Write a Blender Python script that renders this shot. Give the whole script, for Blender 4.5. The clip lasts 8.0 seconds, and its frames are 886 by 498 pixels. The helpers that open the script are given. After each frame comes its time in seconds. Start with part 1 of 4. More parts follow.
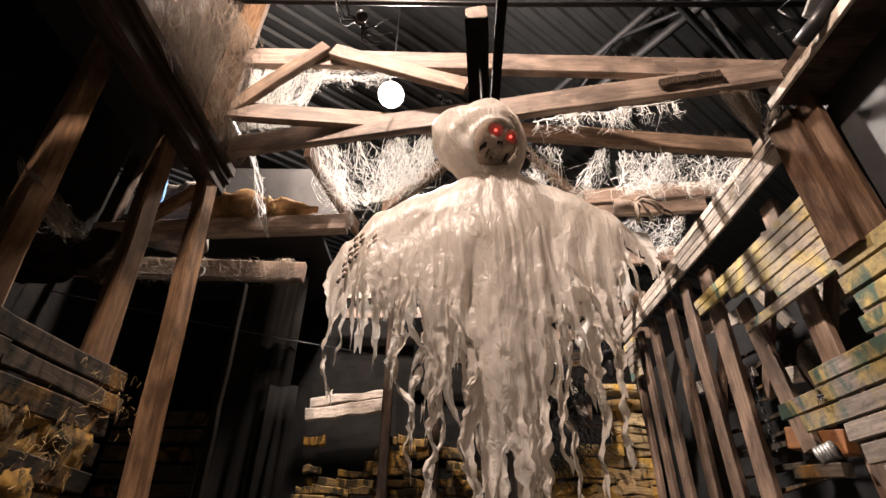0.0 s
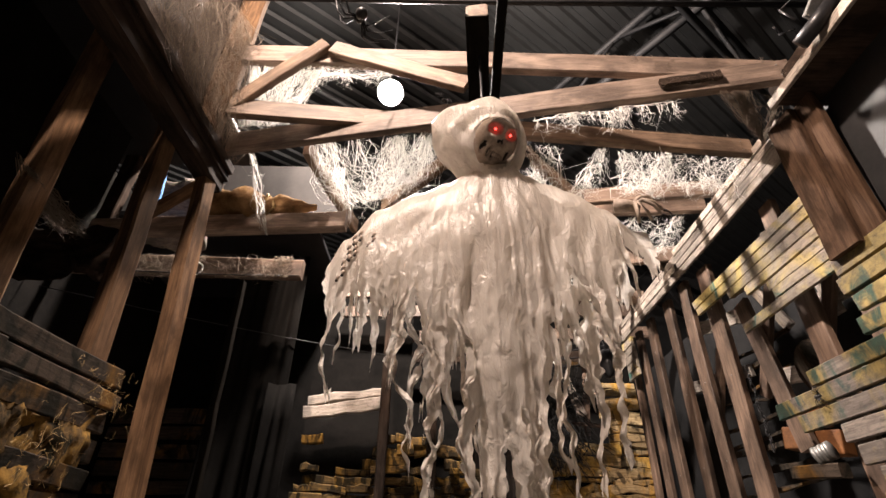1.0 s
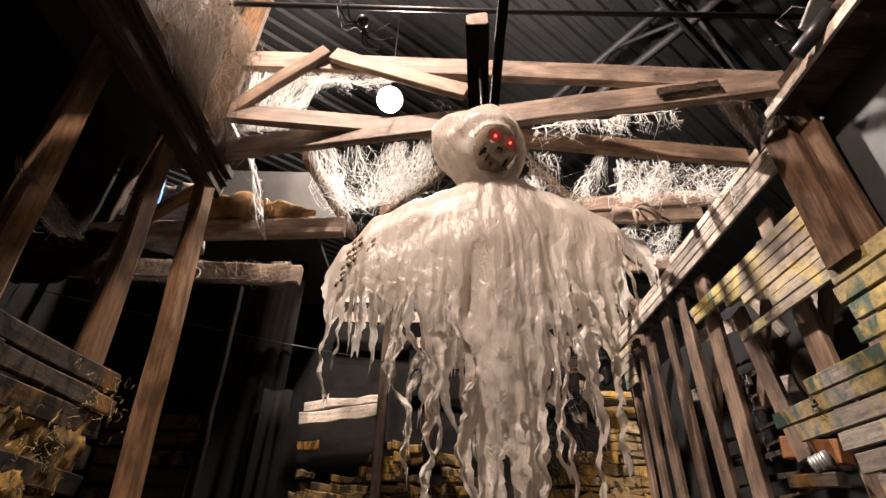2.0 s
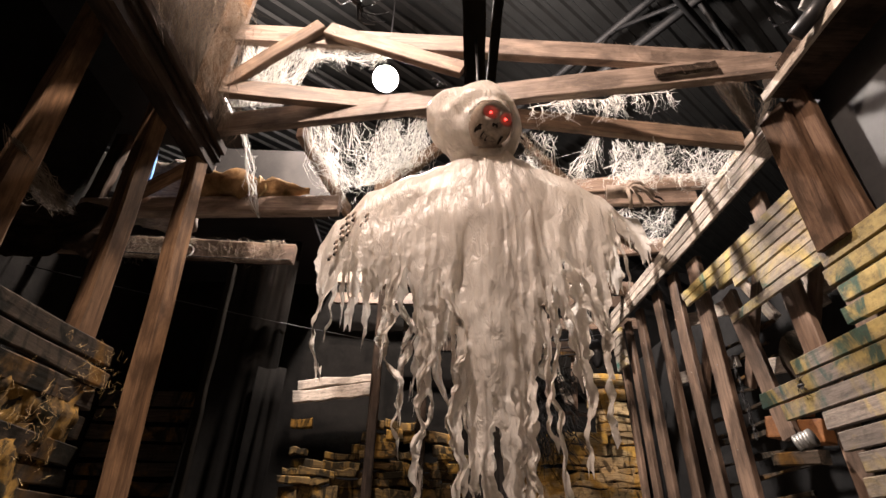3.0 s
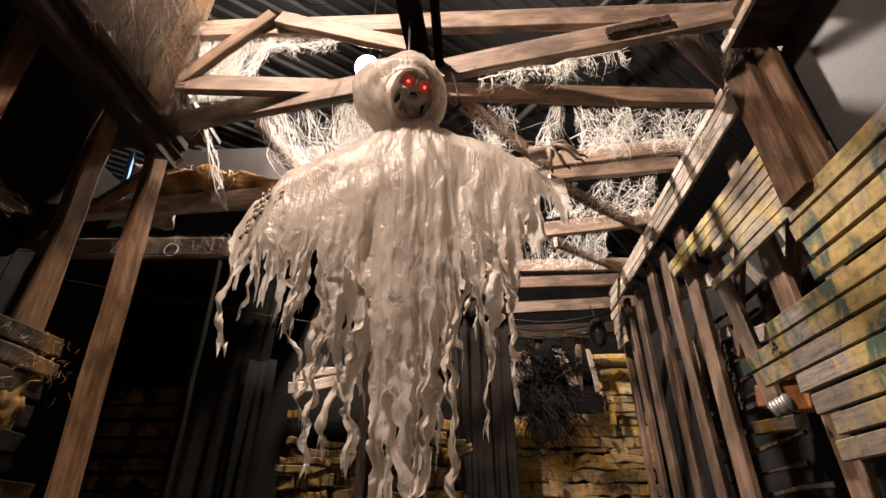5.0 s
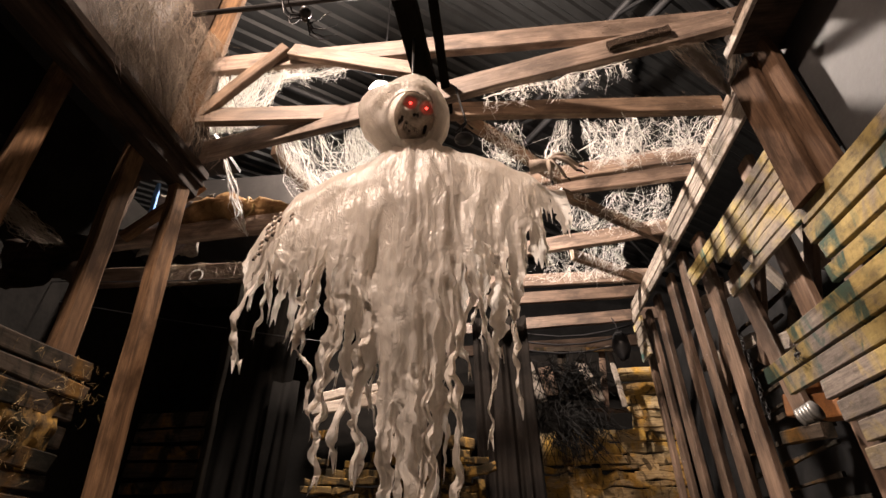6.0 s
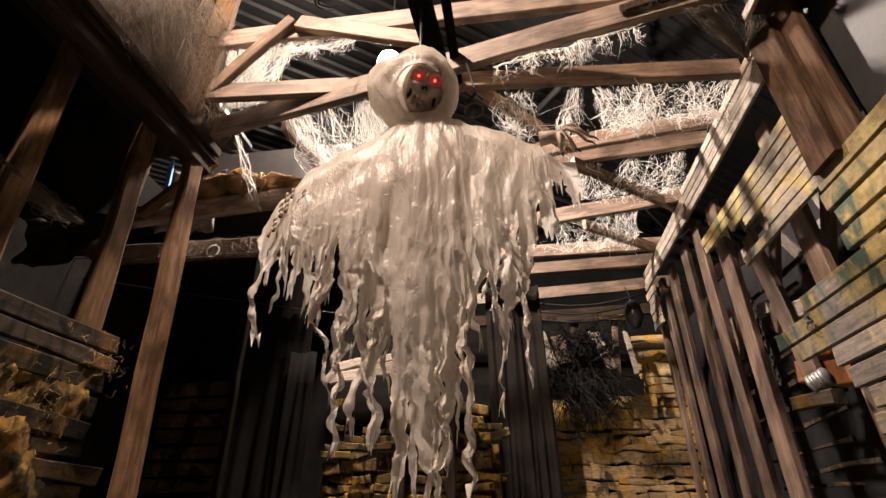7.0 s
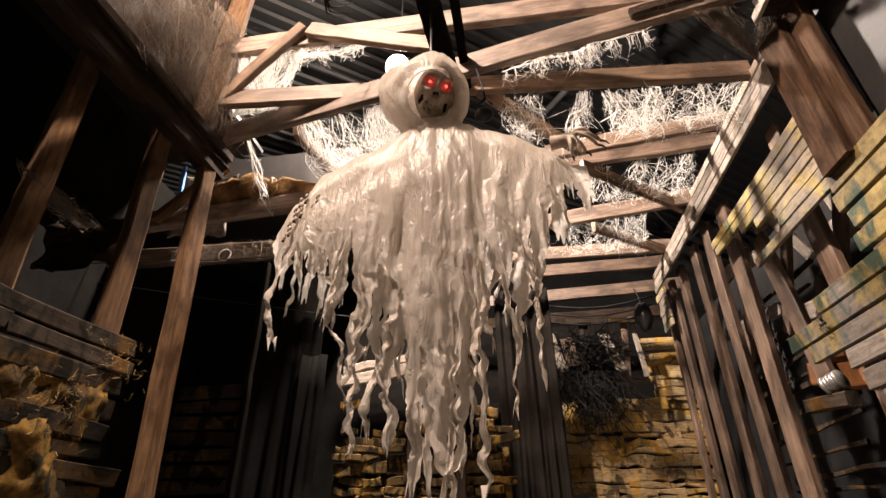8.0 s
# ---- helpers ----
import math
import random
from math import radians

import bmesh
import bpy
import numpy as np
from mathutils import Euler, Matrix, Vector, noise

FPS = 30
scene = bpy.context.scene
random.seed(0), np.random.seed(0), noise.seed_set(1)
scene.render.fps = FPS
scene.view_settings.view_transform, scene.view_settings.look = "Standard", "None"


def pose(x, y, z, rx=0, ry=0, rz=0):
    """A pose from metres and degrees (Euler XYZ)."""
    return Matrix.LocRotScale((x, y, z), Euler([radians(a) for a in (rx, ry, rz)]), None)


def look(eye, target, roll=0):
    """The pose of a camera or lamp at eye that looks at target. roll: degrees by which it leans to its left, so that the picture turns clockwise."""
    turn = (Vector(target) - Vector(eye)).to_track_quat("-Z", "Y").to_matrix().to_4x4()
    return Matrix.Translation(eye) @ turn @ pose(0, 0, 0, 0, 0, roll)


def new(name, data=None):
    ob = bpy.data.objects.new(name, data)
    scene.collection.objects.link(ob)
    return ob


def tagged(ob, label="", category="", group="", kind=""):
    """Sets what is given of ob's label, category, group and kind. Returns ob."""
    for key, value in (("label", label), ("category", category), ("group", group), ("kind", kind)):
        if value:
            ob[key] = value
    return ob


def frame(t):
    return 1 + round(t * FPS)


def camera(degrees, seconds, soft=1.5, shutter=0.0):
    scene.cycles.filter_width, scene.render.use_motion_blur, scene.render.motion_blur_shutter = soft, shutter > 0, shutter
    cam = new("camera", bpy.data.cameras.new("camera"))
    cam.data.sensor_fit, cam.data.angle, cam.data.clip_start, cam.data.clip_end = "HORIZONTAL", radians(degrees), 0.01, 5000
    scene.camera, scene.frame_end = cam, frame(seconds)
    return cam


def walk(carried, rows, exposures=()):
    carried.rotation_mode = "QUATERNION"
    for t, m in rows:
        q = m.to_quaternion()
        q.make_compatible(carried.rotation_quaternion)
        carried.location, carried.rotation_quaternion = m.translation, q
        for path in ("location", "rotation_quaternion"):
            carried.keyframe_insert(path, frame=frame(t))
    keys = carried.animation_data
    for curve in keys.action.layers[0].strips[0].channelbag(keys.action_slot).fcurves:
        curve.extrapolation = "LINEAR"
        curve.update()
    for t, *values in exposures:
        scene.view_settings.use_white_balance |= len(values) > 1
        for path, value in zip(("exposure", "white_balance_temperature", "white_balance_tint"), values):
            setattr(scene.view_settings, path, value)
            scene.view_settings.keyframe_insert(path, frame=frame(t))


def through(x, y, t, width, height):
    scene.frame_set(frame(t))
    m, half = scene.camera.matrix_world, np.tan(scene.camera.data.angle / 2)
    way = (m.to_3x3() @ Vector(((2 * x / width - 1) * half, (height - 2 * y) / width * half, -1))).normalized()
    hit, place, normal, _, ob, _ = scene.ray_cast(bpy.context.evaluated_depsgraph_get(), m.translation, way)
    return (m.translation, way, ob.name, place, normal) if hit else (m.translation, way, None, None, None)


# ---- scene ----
cam = camera(85.2, 8.0)
PATH = [
    (0, (0.079, 0.048, 1.469), (0.08, 1.732, 2.549), 0.5),
    (0.5, (0.075, 0.05, 1.475), (0.078, 1.742, 2.542), 0.6),
    (1, (0.077, 0.05, 1.472), (0.084, 1.737, 2.546), 0.7),
    (1.2, (0.076, 0.042, 1.47), (0.082, 1.708, 2.576), 0.9),
    (2.3, (0.069, 0.051, 1.467), (0.089, 1.728, 2.557), 0.9),
    (2.5, (0.074, 0.05, 1.466), (0.093, 1.732, 2.547), 1.0),
    (3, (0.076, 0.064, 1.444), (0.116, 1.769, 2.488), 1.2),
    (3.5, (0.128, 0.088, 1.398), (0.169, 1.819, 2.4), 1.2),
    (4, (0.201, 0.123, 1.379), (0.143, 1.887, 2.32), 1.3),
    (4.5, (0.334, 0.135, 1.393), (0.25, 1.87, 2.385), -0.2),
    (4.7, (0.382, 0.13, 1.396), (0.31, 1.862, 2.395), -0.3),
    (5.8, (0.486, 0.125, 1.373), (0.345, 1.793, 2.468), 0.2),
    (6, (0.493, 0.109, 1.364), (0.322, 1.777, 2.453), -0.5),
    (6.5, (0.509, 0.093, 1.364), (0.291, 1.804, 2.377), -1.2),
    (7, (0.502, 0.089, 1.364), (0.27, 1.814, 2.349), -0.4),
    (7.5, (0.5, 0.078, 1.365), (0.254, 1.795, 2.361), -0.6),
    (8, (0.487, 0.07, 1.36), (0.227, 1.786, 2.354), -0.2),
]
walk(cam, [(t, look(eye, target, roll)) for t, eye, target, roll in PATH],
     [(0, 0.27, 6250, 13), (3.2, 0.25, 6250, 13), (4.6, 0.1, 6550, 14), (6.6, 0.1, 6600, 14), (7.5, 0.22, 6600, 14), (8, 0.3, 6600, 14)])

# ---- world and lamps ----
# sourceless ambient fill, added to lift the blacks as lens glare would
world = bpy.data.worlds.new("ambient_fill")
world.use_nodes = True
world.node_tree.nodes["Background"].inputs["Color"].default_value = (0.5, 0.55, 0.65, 1)
world.node_tree.nodes["Background"].inputs["Strength"].default_value = 0.04
scene.world = world
BACK_LAMP, FRONT_LAMP = (-0.455, 3.28, 5.37), (-0.80, -0.10, 5.65)


def hall_lamp(name, place, watts, color, radius):
    data = bpy.data.lights.new(name, "POINT")
    data.energy, data.color, data.shadow_soft_size = watts, color, radius
    ob = new(name, data)
    ob.location = place
    return ob


hall_lamp("lamp_light", (BACK_LAMP[0], BACK_LAMP[1] - 0.12, BACK_LAMP[2] - 0.16), 1350, (1.0, 0.86, 0.74), 0.09)
hall_lamp("lamp_light", (FRONT_LAMP[0], FRONT_LAMP[1], FRONT_LAMP[2] - 0.2), 1250, (1.0, 0.78, 0.62), 0.06)


# ---- materials ----
class Nodes:
    """A small helper to wire a node material."""

    def __init__(self, name):
        self.mat = bpy.data.materials.new(name)
        self.mat.use_nodes = True
        self.tree = self.mat.node_tree
        self.bsdf = self.tree.nodes["Principled BSDF"]
        self.out = self.tree.nodes["Material Output"]

    def add(self, kind, operation="", mode=""):
        node = self.tree.nodes.new(kind)
        if operation:
            node.operation = operation
        if mode:
            node.data_type, node.blend_type = "RGBA", mode
        return node

    def link(self, a, b):
        self.tree.links.new(a, b)

    def coords(self, which, scale):
        tc = self.add("ShaderNodeNewGeometry" if which == "Position" else "ShaderNodeTexCoord")
        mp = self.add("ShaderNodeMapping")
        mp.inputs["Scale"].default_value = scale
        self.link(tc.outputs[which], mp.inputs["Vector"])
        return mp.outputs["Vector"]

    def shifted(self, vec):
        """The coordinates moved by each object's own random number."""
        info = self.add("ShaderNodeObjectInfo")
        mul = self.add("ShaderNodeMath", operation="MULTIPLY")
        mul.inputs[1].default_value = 37.0
        self.link(info.outputs["Random"], mul.inputs[0])
        addv = self.add("ShaderNodeVectorMath", operation="ADD")
        self.link(vec, addv.inputs[0])
        self.link(mul.outputs[0], addv.inputs[1])
        return addv.outputs[0]

    def noise(self, vec, scale, detail=5.0, rough=0.6, distort=0.0):
        n = self.add("ShaderNodeTexNoise")
        n.inputs["Scale"].default_value = scale
        n.inputs["Detail"].default_value = detail
        n.inputs["Roughness"].default_value = rough
        n.inputs["Distortion"].default_value = distort
        self.link(vec, n.inputs["Vector"])
        return n.outputs["Fac"]

    def ramp(self, fac, *stops):
        r = self.add("ShaderNodeValToRGB")
        while len(r.color_ramp.elements) < len(stops):
            r.color_ramp.elements.new(0.5)
        for el, (pos, col) in zip(r.color_ramp.elements, stops):
            el.position = pos
            el.color = (*col, 1) if len(col) == 3 else col
        self.link(fac, r.inputs["Fac"])
        return r.outputs["Color"]

    def mix(self, fac, a, b, mode="MIX"):
        m = self.add("ShaderNodeMix", mode=mode)
        if isinstance(fac, float):
            m.inputs["Factor"].default_value = fac
        else:
            self.link(fac, m.inputs["Factor"])
        for sock, val in ((m.inputs[6], a), (m.inputs[7], b)):
            if isinstance(val, tuple):
                sock.default_value = (*val, 1)
            else:
                self.link(val, sock)
        return m.outputs[2]

    def random_tone(self, color, low, high):
        info = self.add("ShaderNodeObjectInfo")
        rng = self.add("ShaderNodeMapRange")
        rng.inputs["To Min"].default_value, rng.inputs["To Max"].default_value = low, high
        self.link(info.outputs["Random"], rng.inputs["Value"])
        hs = self.add("ShaderNodeHueSaturation")
        self.link(rng.outputs[0], hs.inputs["Value"])
        self.link(color, hs.inputs["Color"])
        return hs.outputs["Color"]

    def bump(self, height, strength, distance):
        b = self.add("ShaderNodeBump")
        b.inputs["Strength"].default_value, b.inputs["Distance"].default_value = strength, distance
        self.link(height, b.inputs["Height"])
        self.link(b.outputs["Normal"], self.bsdf.inputs["Normal"])

    def finish(self, color, rough=0.7, spec=0.3, metal=0.0):
        if isinstance(color, tuple):
            self.bsdf.inputs["Base Color"].default_value = (*color, 1)
        else:
            self.link(color, self.bsdf.inputs["Base Color"])
        self.bsdf.inputs["Roughness"].default_value = rough
        self.bsdf.inputs["Specular IOR Level"].default_value = spec
        self.bsdf.inputs["Metallic"].default_value = metal
        return self.mat


BLACK, WHITE = (0, 0, 0), (1, 1, 1)


def wood(name, dark, light, rough=0.62, dust=0.25, tone=(0.75, 1.25), worn=(0.30, 0.24, 0.19), spec=0.35):
    """Planks: grain along the local X axis, stains and dust."""
    n = Nodes(name)
    vec = n.shifted(n.coords("Object", (1.4, 22, 22)))
    grain = n.noise(vec, 2.6, 7, 0.65, 0.7)
    col = n.ramp(grain, (0.30, dark), (0.72, light))
    wide = n.shifted(n.coords("Object", (3.0, 7, 7)))
    stain = n.noise(wide, 1.3, 4, 0.6, 0.4)
    col = n.mix(n.ramp(stain, (0.42, BLACK), (0.62, (0.75, 0.75, 0.75))), col, tuple(c * 0.55 for c in dark))
    fleck = n.noise(n.shifted(n.coords("Object", (14, 30, 30))), 3.2, 8, 0.75)
    col = n.mix(n.ramp(fleck, (0.60, BLACK), (0.72, (dust * 2.4,) * 3)), col, worn)
    col = n.random_tone(col, *tone)
    n.bump(grain, 0.35, 0.004)
    return n.finish(col, rough, spec)


def painted_boards(name, base_dark, base_light, paint, paint_amount, second, second_amount, scale=2.6, rough=0.72, spec=0.25):
    """Weathered boards with patches of paint that run over the joints."""
    n = Nodes(name)
    vec = n.shifted(n.coords("Object", (1.6, 26, 26)))
    grain = n.noise(vec, 2.8, 7, 0.7, 0.6)
    col = n.ramp(grain, (0.30, base_dark), (0.70, base_light))
    pos = n.coords("Position", (1, 1, 1))
    p = n.noise(pos, scale, 6, 0.62, 0.8)
    edge = 1.0 - paint_amount
    blotch = n.noise(pos, scale * 5, 5, 0.7)
    paint_col = n.ramp(blotch, (0.32, tuple(c * 0.45 for c in paint)), (0.66, paint))
    col = n.mix(n.ramp(p, (edge * 0.62 + 0.14, BLACK), (edge * 0.62 + 0.24, (0.9, 0.9, 0.9))), col, paint_col)
    off = n.coords("Position", (1.3, 1.3, 0.7))
    shift = n.add("ShaderNodeVectorMath", operation="ADD")
    n.link(off, shift.inputs[0])
    shift.inputs[1].default_value = (4.7, 2.1, 9.3)
    s = n.noise(shift.outputs[0], scale * 1.5, 5, 0.6, 1.2)
    edge2 = 1.0 - second_amount
    col = n.mix(n.ramp(s, (edge2 * 0.6 + 0.15, BLACK), (edge2 * 0.6 + 0.23, (0.9, 0.9, 0.9))), col, second)
    dirt = n.noise(n.coords("Position", (7, 7, 12)), 3.0, 7, 0.75)
    col = n.mix(n.ramp(dirt, (0.50, BLACK), (0.72, (0.8, 0.8, 0.8))), col, (0.035, 0.028, 0.022))
    col = n.random_tone(col, 0.72, 1.2)
    n.bump(n.mix(0.5, grain, dirt), 0.6, 0.006)
    return n.finish(col, rough, spec)


def plain(name, dark, light, rough, scale=6.0, spec=0.3, metal=0.0, bump=0.0, stretch=(1, 1, 1)):
    n = Nodes(name)
    vec = n.shifted(n.coords("Object", stretch))
    big = n.noise(vec, scale, 6, 0.65)
    small = n.noise(vec, scale * 9, 4, 0.6)
    col = n.mix(0.3, n.ramp(big, (0.32, dark), (0.68, light)), n.ramp(small, (0.35, dark), (0.65, light)))
    if bump:
        n.bump(small, bump, 0.004)
    return n.finish(col, rough, spec, metal)


def glow(name, color, strength):
    n = Nodes(name)
    n.bsdf.inputs["Emission Color"].default_value = (*color, 1)
    n.bsdf.inputs["Emission Strength"].default_value = strength
    return n.finish(color, 0.4)


def sheet_plastic(name):
    """Thin milky plastic film: glossy, crumpled and letting light through."""
    n = Nodes(name)
    crease = n.noise(n.coords("Object", (26, 26, 5)), 1.4, 7, 0.7, 1.6)
    fine = n.noise(n.coords("Object", (60, 60, 22)), 1.2, 5, 0.7, 2.0)
    foil = n.add("ShaderNodeTexVoronoi")
    foil.inputs["Scale"].default_value = 24
    n.link(n.coords("Object", (1.5, 1.5, 0.55)), foil.inputs["Vector"])
    streak = n.noise(n.coords("Object", (15, 15, 2.0)), 1.0, 5, 0.6, 0.8)
    col = n.mix(0.5, n.ramp(crease, (0.25, (0.56, 0.51, 0.455)), (0.6, (0.75, 0.70, 0.645))), n.ramp(streak, (0.34, (0.56, 0.51, 0.455)), (0.60, (0.80, 0.75, 0.69))))
    col = n.mix(n.ramp(fine, (0.60, BLACK), (0.8, (0.35, 0.35, 0.35))), col, (0.60, 0.55, 0.38))
    mat = n.finish(col, 0.33, 0.5)
    ridge = lambda f: n.ramp(f, (0.30, BLACK), (0.48, WHITE), (0.66, BLACK))
    long_folds = ridge(n.noise(n.coords("Object", (17, 17, 3.0)), 1.0, 3, 0.5, 1.1))
    slant_folds = ridge(n.noise(n.coords("Object", (30, 30, 17)), 1.0, 3, 0.55, 1.4))
    n.bump(n.mix(0.12, n.mix(0.42, long_folds, slant_folds), foil.outputs["Distance"]), 0.65, 0.0062)
    tr = n.add("ShaderNodeBsdfTranslucent")
    n.link(col, tr.inputs["Color"])
    ms = n.add("ShaderNodeMixShader")
    ms.inputs["Fac"].default_value = 0.60
    n.link(n.bsdf.inputs["Normal"].links[0].from_socket, tr.inputs["Normal"])
    n.link(n.bsdf.outputs[0], ms.inputs[1])
    n.link(tr.outputs[0], ms.inputs[2])
    n.link(ms.outputs[0], n.out.inputs["Surface"])
    return mat


def web_fibre(name, color, through):
    n = Nodes(name)
    mat = n.finish(color, 0.8, 0.2)
    tr = n.add("ShaderNodeBsdfTranslucent")
    tr.inputs["Color"].default_value = (*color, 1)
    ms = n.add("ShaderNodeMixShader")
    ms.inputs["Fac"].default_value = through
    n.link(n.bsdf.outputs[0], ms.inputs[1])
    n.link(tr.outputs[0], ms.inputs[2])
    n.link(ms.outputs[0], n.out.inputs["Surface"])
    return mat


BEAM = wood("beam_wood", (0.12, 0.083, 0.063), (0.36, 0.27, 0.21), 0.6, 0.22, (0.8, 1.2), (0.45, 0.38, 0.32))
PALE_BEAM = wood("pale_beam_wood", (0.12, 0.078, 0.052), (0.34, 0.235, 0.16), 0.58, 0.18)
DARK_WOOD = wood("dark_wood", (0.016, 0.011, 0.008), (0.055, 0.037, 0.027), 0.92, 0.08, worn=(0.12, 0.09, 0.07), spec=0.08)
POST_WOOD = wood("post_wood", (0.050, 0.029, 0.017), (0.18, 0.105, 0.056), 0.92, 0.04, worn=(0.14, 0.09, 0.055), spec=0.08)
STUD_WOOD = wood("stud_wood", (0.065, 0.042, 0.030), (0.20, 0.135, 0.095), 0.55, 0.12)
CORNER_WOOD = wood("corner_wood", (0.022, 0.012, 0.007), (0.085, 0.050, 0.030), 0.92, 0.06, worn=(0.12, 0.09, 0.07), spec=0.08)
# dirtier copy of YELLOW_BOARD, its colour lowered for the weaker light near the walkway
SHADED_STAINED_BOARD = painted_boards("shaded_stained_boards", (0.06, 0.050, 0.044), (0.19, 0.16, 0.135), (0.30, 0.225, 0.075), 0.50, (0.016, 0.050, 0.042), 0.34)
GREY_BOARD = painted_boards("grey_boards", (0.12, 0.10, 0.085), (0.42, 0.36, 0.30), (0.34, 0.27, 0.17), 0.25, (0.30, 0.25, 0.22), 0.25)
YELLOW_BOARD = painted_boards("yellow_boards", (0.12, 0.10, 0.08), (0.34, 0.29, 0.235), (0.45, 0.35, 0.12), 0.48, (0.028, 0.10, 0.085), 0.30)
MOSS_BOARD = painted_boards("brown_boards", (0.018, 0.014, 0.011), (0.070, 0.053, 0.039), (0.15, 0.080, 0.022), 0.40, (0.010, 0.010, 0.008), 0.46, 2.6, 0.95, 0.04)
# brown version of STONE with the mid wall's shadow put into its colour and patches
SHADED_STONE = painted_boards("shaded_brown_stone", (0.045, 0.030, 0.015), (0.21, 0.135, 0.055), (0.42, 0.24, 0.055), 0.46, (0.014, 0.012, 0.008), 0.46, 5.0, 0.9, 0.06)
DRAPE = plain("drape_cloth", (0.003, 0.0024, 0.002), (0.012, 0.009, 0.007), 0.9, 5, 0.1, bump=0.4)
STONE = painted_boards("ochre_stone", (0.20, 0.13, 0.06), (0.58, 0.44, 0.24), (0.66, 0.38, 0.07), 0.50, (0.05, 0.034, 0.016), 0.34, 3.4)
PLASTIC = sheet_plastic("milky_plastic")
BONE = plain("bone", (0.17, 0.13, 0.105), (0.52, 0.43, 0.35), 0.6, 9, bump=0.4)
# dark claws, and the painted shade in the skull's nose, cheek and mouth hollows
CLAW_AND_SHADE = plain("dark_claw_and_shade", (0.012, 0.009, 0.008), (0.03, 0.02, 0.016), 0.8)
EYE = glow("red_led", (1.0, 0.05, 0.035), 5.5)
LAMP_GLOW = glow("lamp_glow", (1.0, 0.95, 0.86), 90.0)
WEB = web_fibre("web_fibre", (0.92, 0.91, 0.88), 0.5)
DUSTY_WEB = web_fibre("dusty_web", (0.19, 0.15, 0.115), 0.3)
BLACK_PAINT = plain("black_paint", (0.003, 0.0026, 0.002), (0.010, 0.008, 0.006), 0.9, 8, 0.03)
BLACK_PLASTIC = plain("black_plastic", (0.008, 0.008, 0.009), (0.022, 0.021, 0.022), 0.4, 8)
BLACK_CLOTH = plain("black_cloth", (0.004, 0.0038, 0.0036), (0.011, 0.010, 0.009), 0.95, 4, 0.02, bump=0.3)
GREY_PANEL = plain("grey_panel", (0.020, 0.018, 0.0165), (0.042, 0.037, 0.034), 0.75, 2.5, bump=0.1)
DARK_SHEET = plain("dark_sheet", (0.008, 0.008, 0.008), (0.022, 0.022, 0.0225), 0.85, 2.0, 0.1, bump=0.2)
SMOKE_SHEET = plain("smoke_sheet", (0.008, 0.008, 0.008), (0.022, 0.021, 0.021), 0.6, 3.0, 0.3, bump=0.25)
PLYWOOD = plain("brown_plywood", (0.030, 0.022, 0.017), (0.085, 0.066, 0.053), 0.75, 3, bump=0.2)
ROOF_STEEL = plain("roof_steel", (0.011, 0.011, 0.011), (0.023, 0.024, 0.024), 0.5, 0.8, 0.4)
TRUSS_STEEL = plain("truss_steel", (0.012, 0.012, 0.013), (0.03, 0.03, 0.031), 0.6, 5)
CONCRETE = plain("concrete", (0.13, 0.122, 0.11), (0.26, 0.245, 0.225), 0.85, 1.5, bump=0.3)
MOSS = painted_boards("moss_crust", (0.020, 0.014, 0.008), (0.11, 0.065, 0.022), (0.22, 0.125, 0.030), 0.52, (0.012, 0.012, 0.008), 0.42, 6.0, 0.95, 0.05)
BURLAP = plain("burlap", (0.09, 0.048, 0.020), (0.30, 0.18, 0.085), 0.95, 14, 0.05, bump=1.0)
STRAW = plain("straw", (0.20, 0.13, 0.05), (0.42, 0.30, 0.13), 0.8, 20)
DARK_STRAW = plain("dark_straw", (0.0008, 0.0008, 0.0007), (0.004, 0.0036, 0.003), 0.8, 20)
LIGHT_METAL = plain("light_metal", (0.16, 0.16, 0.155), (0.36, 0.36, 0.35), 0.4, 14, 0.5, 0.6)
BLUE = plain("blue_plastic", (0.06, 0.16, 0.40), (0.10, 0.25, 0.55), 0.4)
RUST = plain("rusty_orange", (0.08, 0.03, 0.01), (0.22, 0.09, 0.025), 0.7, 10, bump=0.5)


# ---- builders ----
rng = random.Random(11)


def mesh_of(name, verts, faces, mats, smooth=False, slots=None):
    me = bpy.data.meshes.new(name)
    me.from_pydata(verts, [], faces)
    for m in mats if isinstance(mats, (list, tuple)) else [mats]:
        me.materials.append(m)
    if smooth:
        me.polygons.foreach_set("use_smooth", [True] * len(me.polygons))
    if slots:
        me.polygons.foreach_set("material_index", slots)
    me.update()
    return me


WORLD_OF = {}


def place(name, data, m=Matrix(), parent=None):
    """Links data as an object at the world pose m, under parent where there is one."""
    ob = new(name, data)
    WORLD_OF[ob.name] = m
    if parent is not None:
        ob.parent = parent
        ob.matrix_basis = WORLD_OF[parent.name].inverted() @ m
    else:
        ob.matrix_basis = m
    return ob


def base(name, at, label, category, group="", kind=""):
    return tagged(place(name, None, Matrix.Translation(at)), label, category, group, kind)


def part(name, bm, material, parent, label="", m=Matrix(), smooth=False):
    me = bpy.data.meshes.new(name)
    bm.to_mesh(me)
    bm.free()
    for mt in material if isinstance(material, (list, tuple)) else [material]:
        me.materials.append(mt)
    if smooth:
        me.polygons.foreach_set("use_smooth", [True] * len(me.polygons))
    ob = place(name, me, m, parent)
    return tagged(ob, label)


